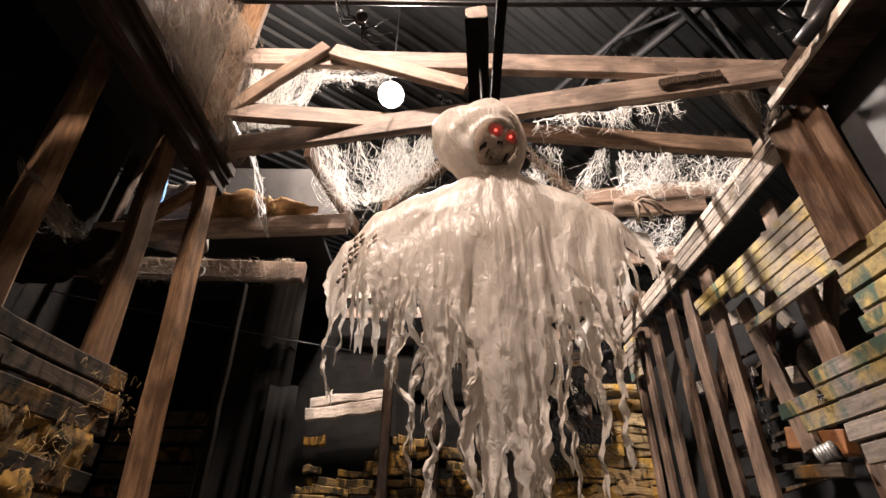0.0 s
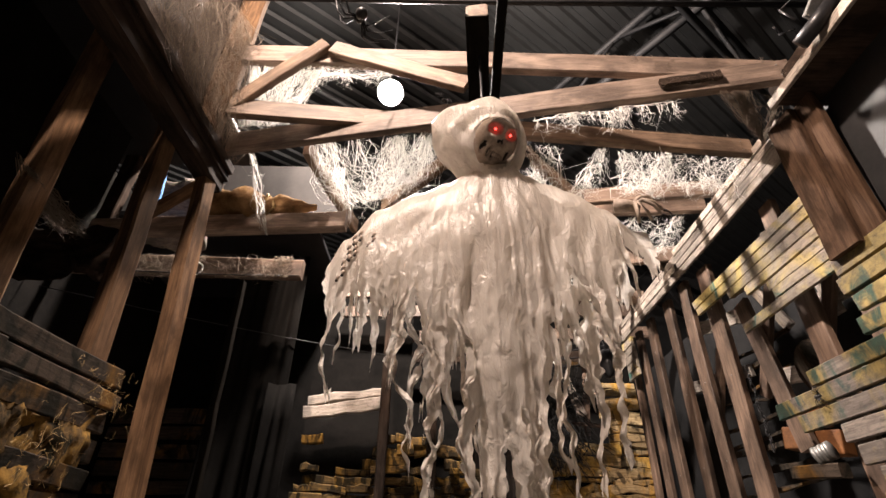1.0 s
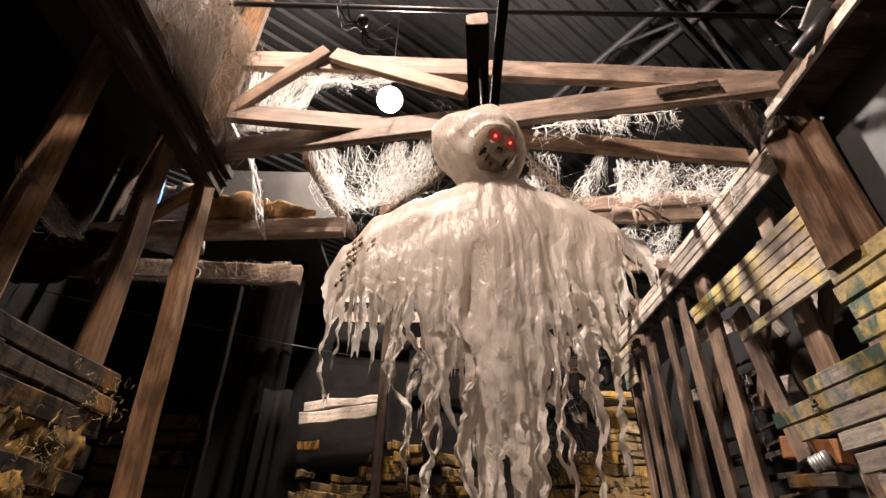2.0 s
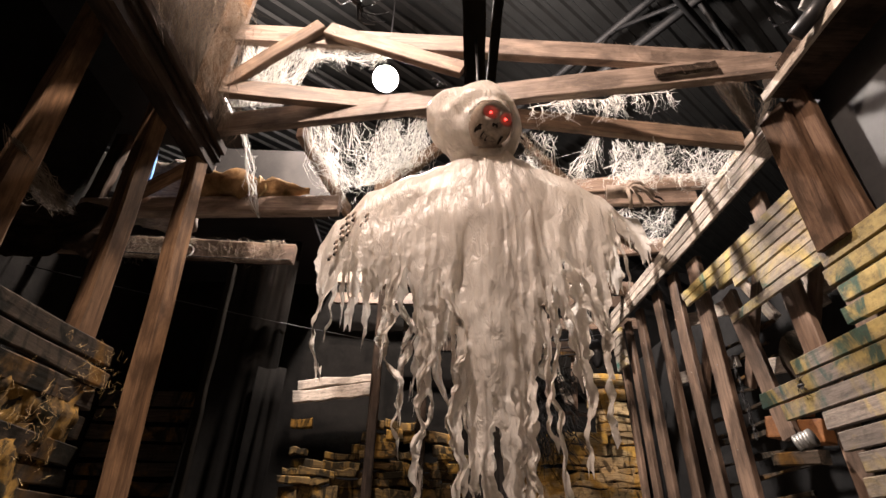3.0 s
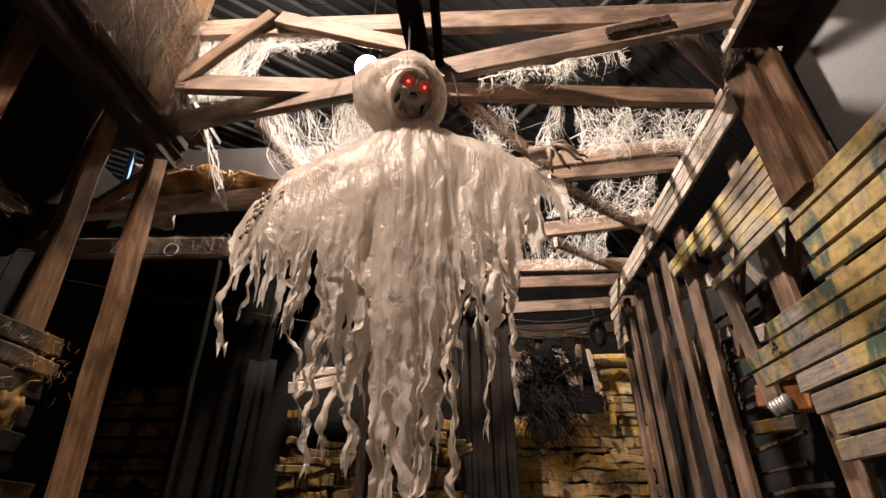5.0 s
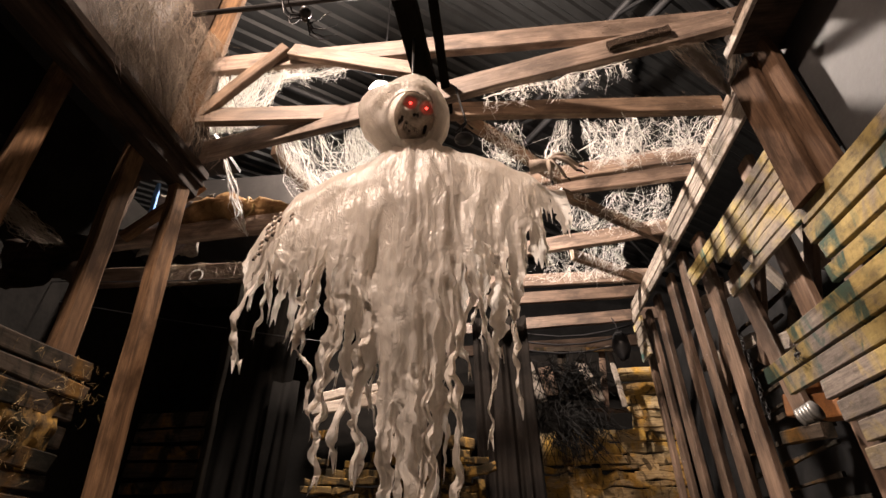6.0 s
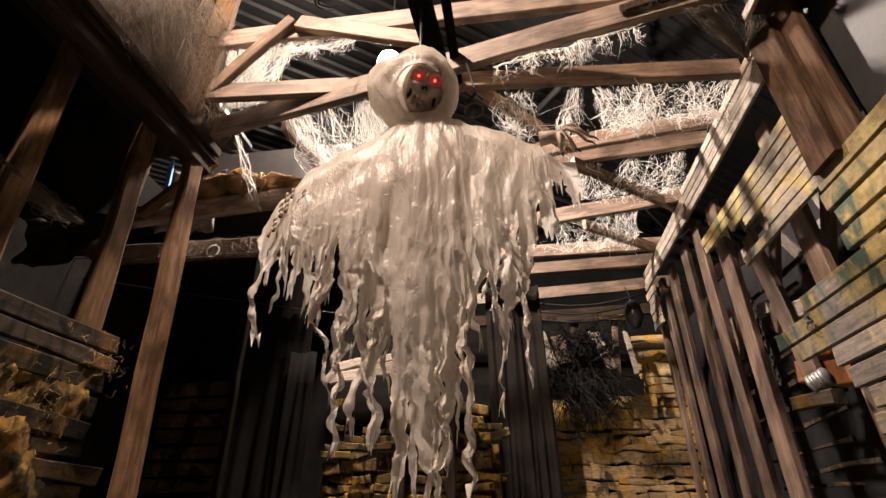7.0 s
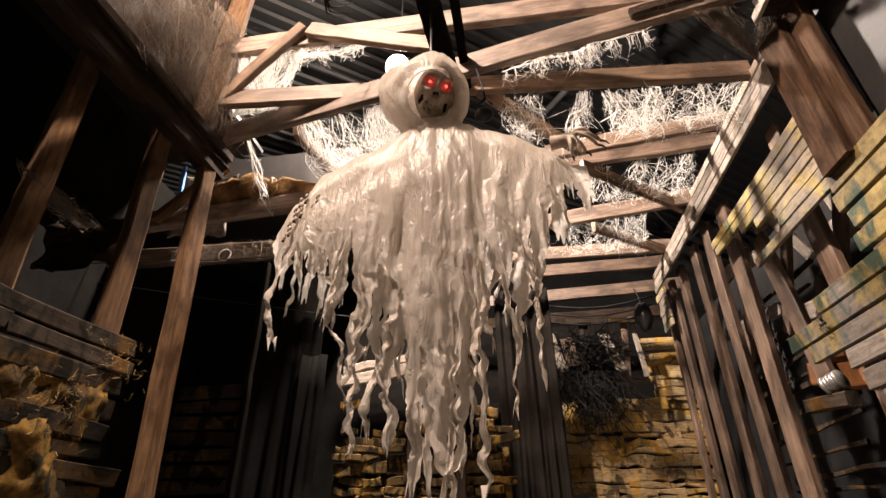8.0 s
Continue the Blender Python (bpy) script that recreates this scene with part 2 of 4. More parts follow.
def plank_mesh(name, length, width, thick, mat, segs=2, wobble=0.002, chamfer=0.12, skew=0.0):
    """A sawn plank along X, centred, width along Z, thickness along Y, with broken edges."""
    c = min(width, thick) * chamfer
    hw, ht = width / 2, thick / 2
    ring = [(-ht + c, -hw), (ht - c, -hw), (ht, -hw + c), (ht, hw - c), (ht - c, hw), (-ht + c, hw), (-ht, hw - c), (-ht, -hw + c)]
    verts, faces = [], []
    for i in range(segs + 1):
        f = i / segs
        dy, dz = rng.uniform(-wobble, wobble), rng.uniform(-wobble, wobble)
        top, low = rng.uniform(-wobble, wobble) * 1.5, rng.uniform(-wobble, wobble) * 1.5
        for y, z in ring:
            x = (f - 0.5) * length
            if i in (0, segs):
                x += skew * z * (1 if i else -1) + rng.uniform(-0.002, 0.002)
            verts.append((x, y + dy, z + dz + (top if z > 0 else low)))
    for i in range(segs):
        for k in range(8):
            a, b = i * 8 + k, i * 8 + (k + 1) % 8
            faces.append((a, a + 8, b + 8, b))
    faces.append(tuple(range(8)))
    faces.append(tuple(reversed(range(segs * 8, segs * 8 + 8))))
    return mesh_of(name, verts, faces, mat)


def along(p, q, up=(0, 0, 1)):
    """A pose midway between p and q, X along them and Z as near to up as can be."""
    p, q = Vector(p), Vector(q)
    x = (q - p).normalized()
    y = Vector(up).cross(x).normalized()
    z = x.cross(y)
    m = Matrix((x, y, z)).transposed().to_4x4()
    m.translation = (p + q) / 2
    return m


def plank(name, p, q, width, thick, mat, parent=None, up=(0, 0, 1), segs=2, wobble=0.002, label="", skew=0.0):
    length = (Vector(q) - Vector(p)).length
    ob = place(name, plank_mesh(name, length, width, thick, mat, segs, wobble, skew=skew), along(p, q, up), parent)
    return tagged(ob, label)


def beam(p, q, width, thick, mat, label, name="timber_beam", group="timber beams overhead", up=(0, 0, 1), category="beam"):
    ob = plank(name, p, q, width, thick, mat, None, up, 10, 0.0025)
    if name in ("timber_beam", "timber_brace", "timber_post"):
        nails(ob, (Vector(q) - Vector(p)).length, width, thick, (0.2, -1, 0), (0.05, 0.09) if name == "timber_post" else (0.06,))
    return tagged(ob, label, category, group)


def box_bm(size, bevel=0.0, at=(0, 0, 0)):
    bm = bmesh.new()
    bmesh.ops.create_cube(bm, size=1.0, matrix=Matrix.Translation(at) @ Matrix.Diagonal((*size, 1)))
    if bevel:
        bmesh.ops.bevel(bm, geom=list(bm.edges), offset=bevel, segments=2, affect="EDGES", profile=0.6)
    return bm


def slab(name, low, high, mat, label="", kind="structure", category=""):
    size = [b - a for a, b in zip(low, high)]
    mid = [(a + b) / 2 for a, b in zip(low, high)]
    return tagged(part(name, box_bm(size), mat, None, "", Matrix.Translation(mid)), label, category, "", kind)


def tube_into(verts, faces, pts, radius, sides=3, taper=1.0):
    """Adds a thin tube along pts to the lists."""
    start, count = len(verts), len(pts)
    for i, p in enumerate(pts):
        p = Vector(p)
        d = Vector(pts[min(i + 1, count - 1)]) - Vector(pts[max(i - 1, 0)])
        d = d.normalized() if d.length > 1e-6 else Vector((0, 0, 1))
        a = d.orthogonal().normalized()
        b = d.cross(a)
        r = radius * (1 + (taper - 1) * i / max(count - 1, 1))
        for k in range(sides):
            w = 2 * math.pi * k / sides
            verts.append(tuple(p + a * (r * math.cos(w)) + b * (r * math.sin(w))))
    for i in range(count - 1):
        for k in range(sides):
            a, b = start + i * sides + k, start + i * sides + (k + 1) % sides
            faces.append((a, b, b + sides, a + sides))
    faces.append(tuple(reversed(range(start, start + sides))))
    faces.append(tuple(range(start + (count - 1) * sides, start + count * sides)))


def tubes(name, lines, radius, mat, parent=None, sides=5, taper=1.0):
    verts, faces = [], []
    for pts in lines:
        tube_into(verts, faces, pts, radius, sides, taper)
    return place(name, mesh_of(name, verts, faces, mat, True), Matrix(), parent)


def lerp(a, b, f):
    return Vector(a) + (Vector(b) - Vector(a)) * f


def web(label, edge_a, edge_b, count, sag, mat=WEB, radius=0.0009, mess=0.03, cross=0.5, drips=0, drip=0.1, knots=9, spread=0.4):
    """A torn synthetic cobweb stretched between two edges: sagging strands, cross strands and loose ends."""
    verts, faces, strands = [], [], []
    knots_a = [rng.random() for _ in range(knots)]
    knots_b = [rng.random() for _ in range(knots)]
    for _ in range(int(count * 1.6)):
        fa = min(1, max(0, rng.choice(knots_a) + rng.gauss(0, 0.035)))
        fb = min(1, max(0, rng.choice(knots_b) + rng.gauss(0, 0.06)))
        if abs(fa - fb) > spread:
            fb = min(1, max(0, fa + rng.gauss(0, 0.1)))
        a, b = lerp(*edge_a, fa), lerp(*edge_b, fb)
        steps = 9
        seed = Vector((rng.random() * 50, rng.random() * 50, rng.random() * 50))
        pts = []
        s = sag * rng.uniform(0.2, 1.3)
        for i in range(steps + 1):
            f = i / steps
            w = math.sin(math.pi * f)
            n = noise.noise_vector(seed + Vector((f * 3.2, 0, 0))) * 2.2 + noise.noise_vector(seed + Vector((f * 9, 4, 0))) * 0.7
            pts.append(lerp(a, b, f) + n * mess * (0.2 + 0.8 * w) + Vector((0, 0, -s * w)))
        strands.append(pts)
        tube_into(verts, faces, pts, radius * rng.choice((0.5, 0.5, 0.6, 0.7, 0.7, 0.8, 1.0, 1.0, 1.6, 2.6)))
    for _ in range(int(count * cross)):
        one, two = rng.choice(strands), rng.choice(strands)
        i = rng.randrange(1, 9)
        j = min(9, max(0, i + rng.choice((-2, -1, 0, 1, 2))))
        a, b = one[i], two[j]
        if (a - b).length > 0.28:
            continue
        mid = (a + b) / 2 + Vector((rng.gauss(0, mess), rng.gauss(0, mess), -abs(rng.gauss(0, mess))))
        tube_into(verts, faces, [a, lerp(a, mid, 0.6), mid, lerp(mid, b, 0.4), b], radius * 0.8)
    for _ in range(drips):
        pts = rng.choice(strands)
        p = pts[rng.randrange(0, 10)]
        length = drip * rng.uniform(0.3, 1.2)
        for _ in range(rng.choice((1, 2, 4))):
            tip = [p + Vector((rng.gauss(0, 0.006) * k, rng.gauss(0, 0.006) * k, -length * k / 4)) for k in range(5)]
            tube_into(verts, faces, tip, radius * 1.2, 3, 0.4)
    ob = place("cobweb", mesh_of("cobweb", verts, faces, mat, True))
    return tagged(ob, label, "cobweb", "", "stuff")


def web_patch(label, p, q, width, up, count, off, mat=WEB, radius=0.0008, span=0.09):
    """Short tangled fibres that cling to the face of a board between p and q."""
    verts, faces = [], []
    p, q, up, off = Vector(p), Vector(q), Vector(up), Vector(off)
    ax = (q - p).normalized()
    for _ in range(count):
        f = rng.betavariate(1.2, 1.0)
        c = p.lerp(q, f) + up * rng.uniform(-width / 2, width / 2)
        ang, size = rng.uniform(0, math.pi), span * rng.uniform(0.25, 1.0)
        d = ax * math.cos(ang) + up * math.sin(ang)
        bend = (ax * -math.sin(ang) + up * math.cos(ang)) * rng.gauss(0, 0.02)
        pts = [c + d * size * (i / 4 - 0.5) + bend * (1 - (i / 2 - 1) ** 2) + off * (1 + rng.random() * 0.4) for i in range(5)]
        tube_into(verts, faces, pts, radius * rng.uniform(0.6, 1.2))
    ob = place("cobweb", mesh_of("cobweb", verts, faces, mat, True))
    return tagged(ob, label, "cobweb", "", "stuff")


def nail_mesh():
    bm = bmesh.new()
    bmesh.ops.create_cone(bm, cap_ends=True, segments=7, radius1=0.0045, radius2=0.003, depth=0.004)
    me = bpy.data.meshes.new("nail")
    bm.to_mesh(me)
    bm.free()
    me.materials.append(LIGHT_METAL)
    return me


NAIL = nail_mesh()


def nails(board, length, width, thick, towards, ends=(0.03,), pairs=True):
    """Nail heads at both ends of a board, on its face towards the walkway."""
    m = WORLD_OF[board.name]
    side = 1 if (m.to_3x3() @ Vector((0, 1, 0))).dot(Vector(towards)) > 0 else -1
    for e in ends:
        for sx in (-1, 1):
            for sz in (-0.28, 0.28) if pairs else (0.0,):
                spot = m @ Matrix.Translation((sx * (length / 2 - e), side * (thick / 2 + 0.001), sz * width + rng.uniform(-0.01, 0.01))) @ pose(0, 0, 0, -90 * side, 0, 0)
                place("nail", NAIL, spot, board)


# ---- the hall ----
slab("floor", (-8, -6, -0.2), (8, 12, 0.0), CONCRETE, "dark grey concrete hall floor")
slab("wall_west", (-8.2, -6, 0), (-8, 12, 8.5), DARK_SHEET, "dark steel hall wall")
slab("wall_east", (8, -6, 0), (8.2, 12, 8.5), DARK_SHEET, "dark steel hall wall")
slab("wall_north", (-8, 12, 0), (8, 12.2, 8.5), DARK_SHEET, "dark steel hall wall")
slab("wall_south", (-8, -6.2, 0), (8, -6, 8.5), DARK_SHEET, "dark steel hall wall")


def corrugated_roof():
    """Trapezoid roofing whose ribs run askew over the stalls."""
    verts, faces = [], []
    pitch, n, half = 0.25, 88, 13.0
    prof = [(0.0, 0.0), (0.10, 0.0), (0.13, 0.05), (0.20, 0.05), (0.23, 0.0)]
    for i in range(n):
        for u, h in prof:
            v = (i - n / 2) * pitch + u
            verts += [(-half, v, h), (half, v, h)]
    for k in range(len(verts) // 2 - 1):
        a = 2 * k
        faces.append((a, a + 1, a + 3, a + 2))
    return verts, faces


rv, rf = corrugated_roof()
roof = place("ceiling", mesh_of("ceiling", rv, rf, ROOF_STEEL), pose(0, 3, 8.0, 4, 0, 37))
tagged(roof, "dark corrugated steel hall roof", "ceiling", "", "structure")


def truss(p, q, height):
    thing = base("roof_truss", p, "dark steel lattice roof truss under corrugated sheets", "truss", "roof trusses")
    p, q = Vector(p), Vector(q)
    up = Vector((0, 0, height))
    part_of = lambda nm, a, b, r: tubes(nm, [[a, lerp(a, b, 0.5), b]], r, TRUSS_STEEL, thing, 4)
    part_of("chord", p, q, 0.06)
    part_of("chord", p + up, q + up, 0.06)
    n = 14
    for i in range(n):
        a, b = p.lerp(q, i / n), p.lerp(q, (i + 1) / n)
        part_of("strut", a if i % 2 else a + up, b + up if i % 2 else b, 0.03)
    return thing


truss((-7.5, 1.0, 6.6), (7.5, 12.0, 6.6), 1.0)
truss((-7.5, -4.4, 6.6), (7.5, 6.6, 6.6), 1.0)
truss((-3.0, 11.5, 6.9), (6.5, -1.5, 6.9), 0.6)


def flood_lamp(at, tilt):
    """A round flood lamp on a cable: housing, lens, yoke and cable."""
    thing = base("flood_lamp", at, "bright white flood lamp hanging from a cable", "lamp", "hall lamps")
    m = Matrix.Translation(at) @ pose(0, 0, 0, tilt, 0, 0)
    bm = bmesh.new()
    bmesh.ops.create_cone(bm, cap_ends=True, segments=24, radius1=0.135, radius2=0.06, depth=0.16, matrix=Matrix.Translation((0, 0, 0.11)))
    part("housing", bm, BLACK_PLASTIC, thing, "", m, True)
    # lens built larger than the lamp's own, so its size imitates some glare
    bm = bmesh.new()
    bmesh.ops.create_uvsphere(bm, u_segments=24, v_segments=10, radius=0.125, matrix=Matrix.Diagonal((1, 1, 0.5, 1)))
    part("lens", bm, LAMP_GLOW, thing, "glowing white lens", m, True).visible_shadow = False
    tubes("cable", [[Vector(at) + Vector((0, 0.04, 0.28)), Vector(at) + Vector((0, 0.04, 1.2)), Vector((at[0], at[1] + 0.04, 8.0))]], 0.008, BLACK_PLASTIC, thing)
    return thing


flood_lamp(BACK_LAMP, -39)
flood_lamp(FRONT_LAMP, 0)

# ---- timber lattice over the walkway ----
beam((-1.07, 1.815, 3.905), (1.76, 1.615, 3.565), 0.14, 0.045, BEAM, "brown-stained timber crossbeam hung with torn cobwebs")
beam((-1.12, 2.03, 3.41), (1.76, 1.545, 3.475), 0.145, 0.045, BEAM, "brown-stained timber beam running askew, dusty with web")
beam((-1.15, 1.84, 3.50), (1.84, 2.06, 3.46), 0.12, 0.045, PALE_BEAM, "pale brown timber crossbeam with cobwebs under it")
beam((0.80, 2.66, 3.54), (1.90, 2.50, 3.54), 0.12, 0.045, BEAM, "brown timber beam meeting the board wall")
beam((0.55, 2.84, 3.56), (1.92, 2.72, 3.56), 0.11, 0.045, BEAM, "dusty brown timber crossbeam")
beam((-0.60, 3.72, 3.50), (1.95, 3.26, 3.50), 0.13, 0.045, BEAM, "brown timber beam running askew")
beam((-0.9, 3.98, 3.50), (1.95, 4.02, 3.50), 0.12, 0.045, BEAM, "brown timber crossbeam")
# the farthest beams take darker woods, which carry their shade as colour
beam((-0.9, 4.46, 3.52), (1.95, 4.36, 3.52), 0.12, 0.045, STUD_WOOD, "brown timber crossbeam")
beam((-0.9, 5.10, 3.50), (2.3, 4.84, 3.50), 0.13, 0.045, STUD_WOOD, "brown timber beam running askew")
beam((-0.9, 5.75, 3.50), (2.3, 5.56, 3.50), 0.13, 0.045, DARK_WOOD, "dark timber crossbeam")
for p, q in (((-0.545, 1.735, 3.865), (0.20, 1.70, 3.53)), ((-0.585, 1.735, 3.905), (-1.09, 1.85, 3.51)), ((0.40, 1.96, 3.46), (1.00, 2.56, 3.46)),
             ((1.04, 2.74, 3.47), (1.90, 3.40, 3.47)), ((1.20, 3.52, 3.46), (1.92, 4.06, 3.46)), ((-0.68, 2.02, 3.38), (-0.52, 2.78, 3.38)),
             ((0.14, 2.06, 3.38), (-0.30, 2.54, 3.38))):
    beam(p, q, 0.10, 0.04, PALE_BEAM, "short pale brown timber brace nailed between beams", "timber_brace", "timber braces", category="brace")
beam((1.15, 1.610, 3.452), (1.43, 1.563, 3.468), 0.05, 0.025, DARK_WOOD, "short dark batten nailed on a beam", "batten", "", category="batten")

# ---- the hanger of the ghost ----
BOOM = plank("hanger_boom", (0.213, 1.235, 3.43), (0.275, 1.93, 3.36), 0.09, 0.10, BLACK_PAINT, None, (0, 0, 1), 8, 0.002)
tagged(BOOM, "black timber boom reaching forward over the ghost", "boom", "hanger booms")
plank("end_grain", (0.2126, 1.231, 3.43), (0.2130, 1.2345, 3.43), 0.082, 0.092, PALE_BEAM, BOOM, (0, 0, 1), 1, 0.0, "pale sawn end")
tagged(plank("hanger_boom", (0.328, 1.10, 3.56), (0.345, 1.92, 3.45), 0.05, 0.045, BLACK_PAINT, None, (0, 0, 1), 6, 0.002), "thin black timber beside the boom", "boom", "hanger booms")

# ---- the ghost: one hanging figure of torn plastic sheet ----
def curve_at(stops, x):
    """A smooth curve through (x, value) stops."""
    if x <= stops[0][0]:
        return stops[0][1]
    for (x0, a), (x1, b) in zip(stops, stops[1:]):
        if x <= x1:
            f = (x - x0) / (x1 - x0)
            f = f * f * (3 - 2 * f)
            return a + (b - a) * f
    return stops[-1][1]


TOP = [(-0.30, 2.26), (-0.24, 2.37), (-0.14, 2.485), (0.0, 2.565), (0.10, 2.605), (0.155, 2.635), (0.20, 2.69), (0.32, 2.69), (0.375, 2.635), (0.44, 2.605), (0.54, 2.57), (0.64, 2.50), (0.74, 2.42)]
HEM = [(-0.30, 2.04), (-0.22, 1.90), (-0.14, 1.92), (-0.08, 2.06), (-0.03, 1.80), (0.02, 1.58), (0.08, 1.54), (0.16, 1.49), (0.22, 1.43), (0.30, 1.42), (0.38, 1.46), (0.43, 1.62), (0.50, 1.78), (0.56, 1.86), (0.60, 2.0), (0.66, 2.16), (0.74, 2.30)]
SOLID = [(-0.30, 2.22), (-0.15, 2.26), (-0.05, 2.22), (0.05, 2.12), (0.15, 1.92), (0.25, 1.78), (0.34, 1.86), (0.40, 2.10), (0.50, 2.22), (0.66, 2.32), (0.74, 2.36)]
BULGE = [(-0.30, 0.0), (-0.10, 0.03), (0.05, 0.045), (0.16, 0.07), (0.26, 0.08), (0.36, 0.07), (0.48, 0.045), (0.60, 0.03), (0.74, 0.0)]


def robe_point(x, z, layer):
    """The draped sheet: bulging over the chest, with folds that deepen downwards."""
    top = curve_at(TOP, x)
    d = max(0.0, top - z)
    front = (-1, 0.15, 1)[layer]
    y = 1.41 + front * curve_at(BULGE, x) * (0.45 + min(d, 0.35) * 1.6) + 0.05 * max(0.0, 2.2 - z)
    sway = x + 0.25 * (x - 0.26) * d + 0.03 * noise.noise(Vector((x * 4, z * 5, 1.3)))
    ridge = 0.5 - abs(noise.noise(Vector((sway * 10 + layer * 7, z * 1.7, layer * 3.1)))) * 2
    small = 0.5 - abs(noise.noise(Vector((sway * 33, z * 2.6, 5 + layer)))) * 2
    low = min(1.0, max(0.0, d - 0.14) * 3.0)
    y -= ridge * 0.026 * (0.05 + 0.95 * low) + small * 0.011 * (0.04 + 0.96 * low)
    turn, reach = math.atan2(x - 0.26, max(0.02, 2.72 - z)), math.hypot(x - 0.26, 2.72 - z)
    pull = 0.5 - abs(noise.noise(Vector((turn * 6.5, reach * 3.0, 8.0 + layer)))) * 2
    y -= pull * 0.010 * math.exp(-((reach - 0.30) / 0.17) ** 2)
    y += front * 0.045 * math.sqrt(min(d, 0.10) / 0.10)
    crease = noise.noise(Vector((x * 9, z * 8, 2.7 + layer))) * 0.009
    return Vector((x, y + crease, z))


def ghost():
    verts, faces, slots = [], [], []

    def put(new_verts, new_faces, slot):
        k = len(verts)
        verts.extend(tuple(v) for v in new_verts)
        faces.extend(tuple(i + k for i in f) for f in new_faces)
        slots.extend([slot] * len(new_faces))

    r = random.Random(5)
    # torn strips of three layers of sheet
    for layer in (0, 1, 2):
        x = (-0.29, -0.275, -0.26)[layer]
        while x < (0.72 if layer == 0 else 0.69):
            w = r.uniform(0.022, 0.058) if not 0.10 < x < 0.36 else r.uniform(0.024, 0.060)
            mid = x + w / 2
            top, solid = curve_at(TOP, mid), curve_at(SOLID, mid) + r.gauss(0, 0.09)
            if layer == 2:
                solid += 0.08
            solid = min(solid, top - 0.10)
            hem = curve_at(HEM, mid) + abs(r.gauss(0, 0.07)) - 0.04 + 0.10 * noise.noise(Vector((mid * 16, layer, 4))) + (0.0, r.uniform(0.0, 0.14), r.uniform(0.02, 0.25))[layer]
            if layer == 2 and r.random() < 0.7:
                hem = max(hem, solid - r.uniform(0.05, 0.22))
            if r.random() < 0.30:
                hem += r.uniform(0.06, 0.26) * min(1.0, max(0.0, solid - hem) * 2)
            hem = min(hem, solid - 0.05)
            rows, cols = 88, 6
            wave, twist, lean = r.uniform(0, 50), r.uniform(-1.0, 1.0), r.gauss(0, 0.022)
            gap = r.uniform(0.10, 0.58)
            tip = r.uniform(0.25, 1.0)
            if 0.15 < mid < 0.43:
                gap, tip = gap * 0.9, r.uniform(0.4, 1.0)
            grid = []
            for i in range(rows + 1):
                f = i / rows
                g = f ** 0.8
                for j in range(cols + 1):
                    xx = x + w * j / cols
                    zt = curve_at(TOP, xx)
                    z = zt + (hem - zt) * g
                    p = robe_point(xx, z, layer)
                    if z < solid:
                        k = min(1.0, (solid - z) / 0.30)
                        end = (solid - z) / (solid - hem)
                        narrow = 1 - gap * min(1, k * 2) - (1 - gap) * (1 - tip) * max(0, end - 0.55) / 0.45
                        narrow *= 1 + 0.8 * noise.noise(Vector((wave, z * 19, 1))) + 0.5 * noise.noise(Vector((wave, z * 47, 6)))
                        off = (j / cols - 0.5) * w * max(0.1, narrow)
                        side = (noise.noise(Vector((wave, z * 5.5, 0))) * 0.058 + noise.noise(Vector((wave, z * 21, 2))) * 0.022) * k + lean * k
                        deep = noise.noise(Vector((wave, z * 8, 9))) * 0.035 * k
                        a = twist * k * 1.4 + noise.noise(Vector((wave, z * 7, 4))) * 1.7 * k
                        curl = (j / cols - 0.5) ** 2 * 0.09 * k + noise.noise(Vector((wave + j * 0.6, z * 30, 7))) * 0.020 * k
                        p.x = mid + off * math.cos(a) + side
                        p.y += deep + off * math.sin(a) - curl
                        if i == rows:
                            p.z += r.uniform(-0.05, 0.03)
                    q = p + Vector((wave * 0.01 * (z < solid), 0, 0))
                    rag = 0.10 + 0.90 * min(1.0, max(0.0, top - 0.20 - z) * 2.2)
                    grid.append(p + (noise.noise_vector(Vector((q.x * 34, q.y * 34, q.z * 9))) * 0.010 + noise.noise_vector(Vector((q.x * 80, q.y * 80, q.z * 30))) * 0.0055) * rag)
            n = cols + 1
            quads = [(i * n + j, (i + 1) * n + j, (i + 1) * n + j + 1, i * n + j + 1) for i in range(rows) for j in range(cols)]
            put(grid, quads, 0)
            x += w
    # the stuffed body inside the sheets, with arms
    for centre, size in (((0.285, 1.425, 2.50), (0.150, 0.040, 0.185)), ((0.265, 1.42, 2.67), (0.075, 0.045, 0.12)), ((0.30, 1.425, 2.22), (0.085, 0.035, 0.22))):
        ball = bmesh.new()
        bmesh.ops.create_uvsphere(ball, u_segments=20, v_segments=14, radius=1.0, matrix=Matrix.Translation(centre) @ Matrix.Diagonal((*size, 1)))
        ball.verts.index_update()
        put([v.co for v in ball.verts], [tuple(v.index for v in f.verts) for f in ball.faces], 1)
        ball.free()
    # hood: a gathered bag round the skull, open at the face
    centre = Vector((0.242, 1.38, 2.80))
    facing = Matrix.Rotation(math.radians(42), 3, "X")
    grid, quads, n, m = [], [], 72, 44
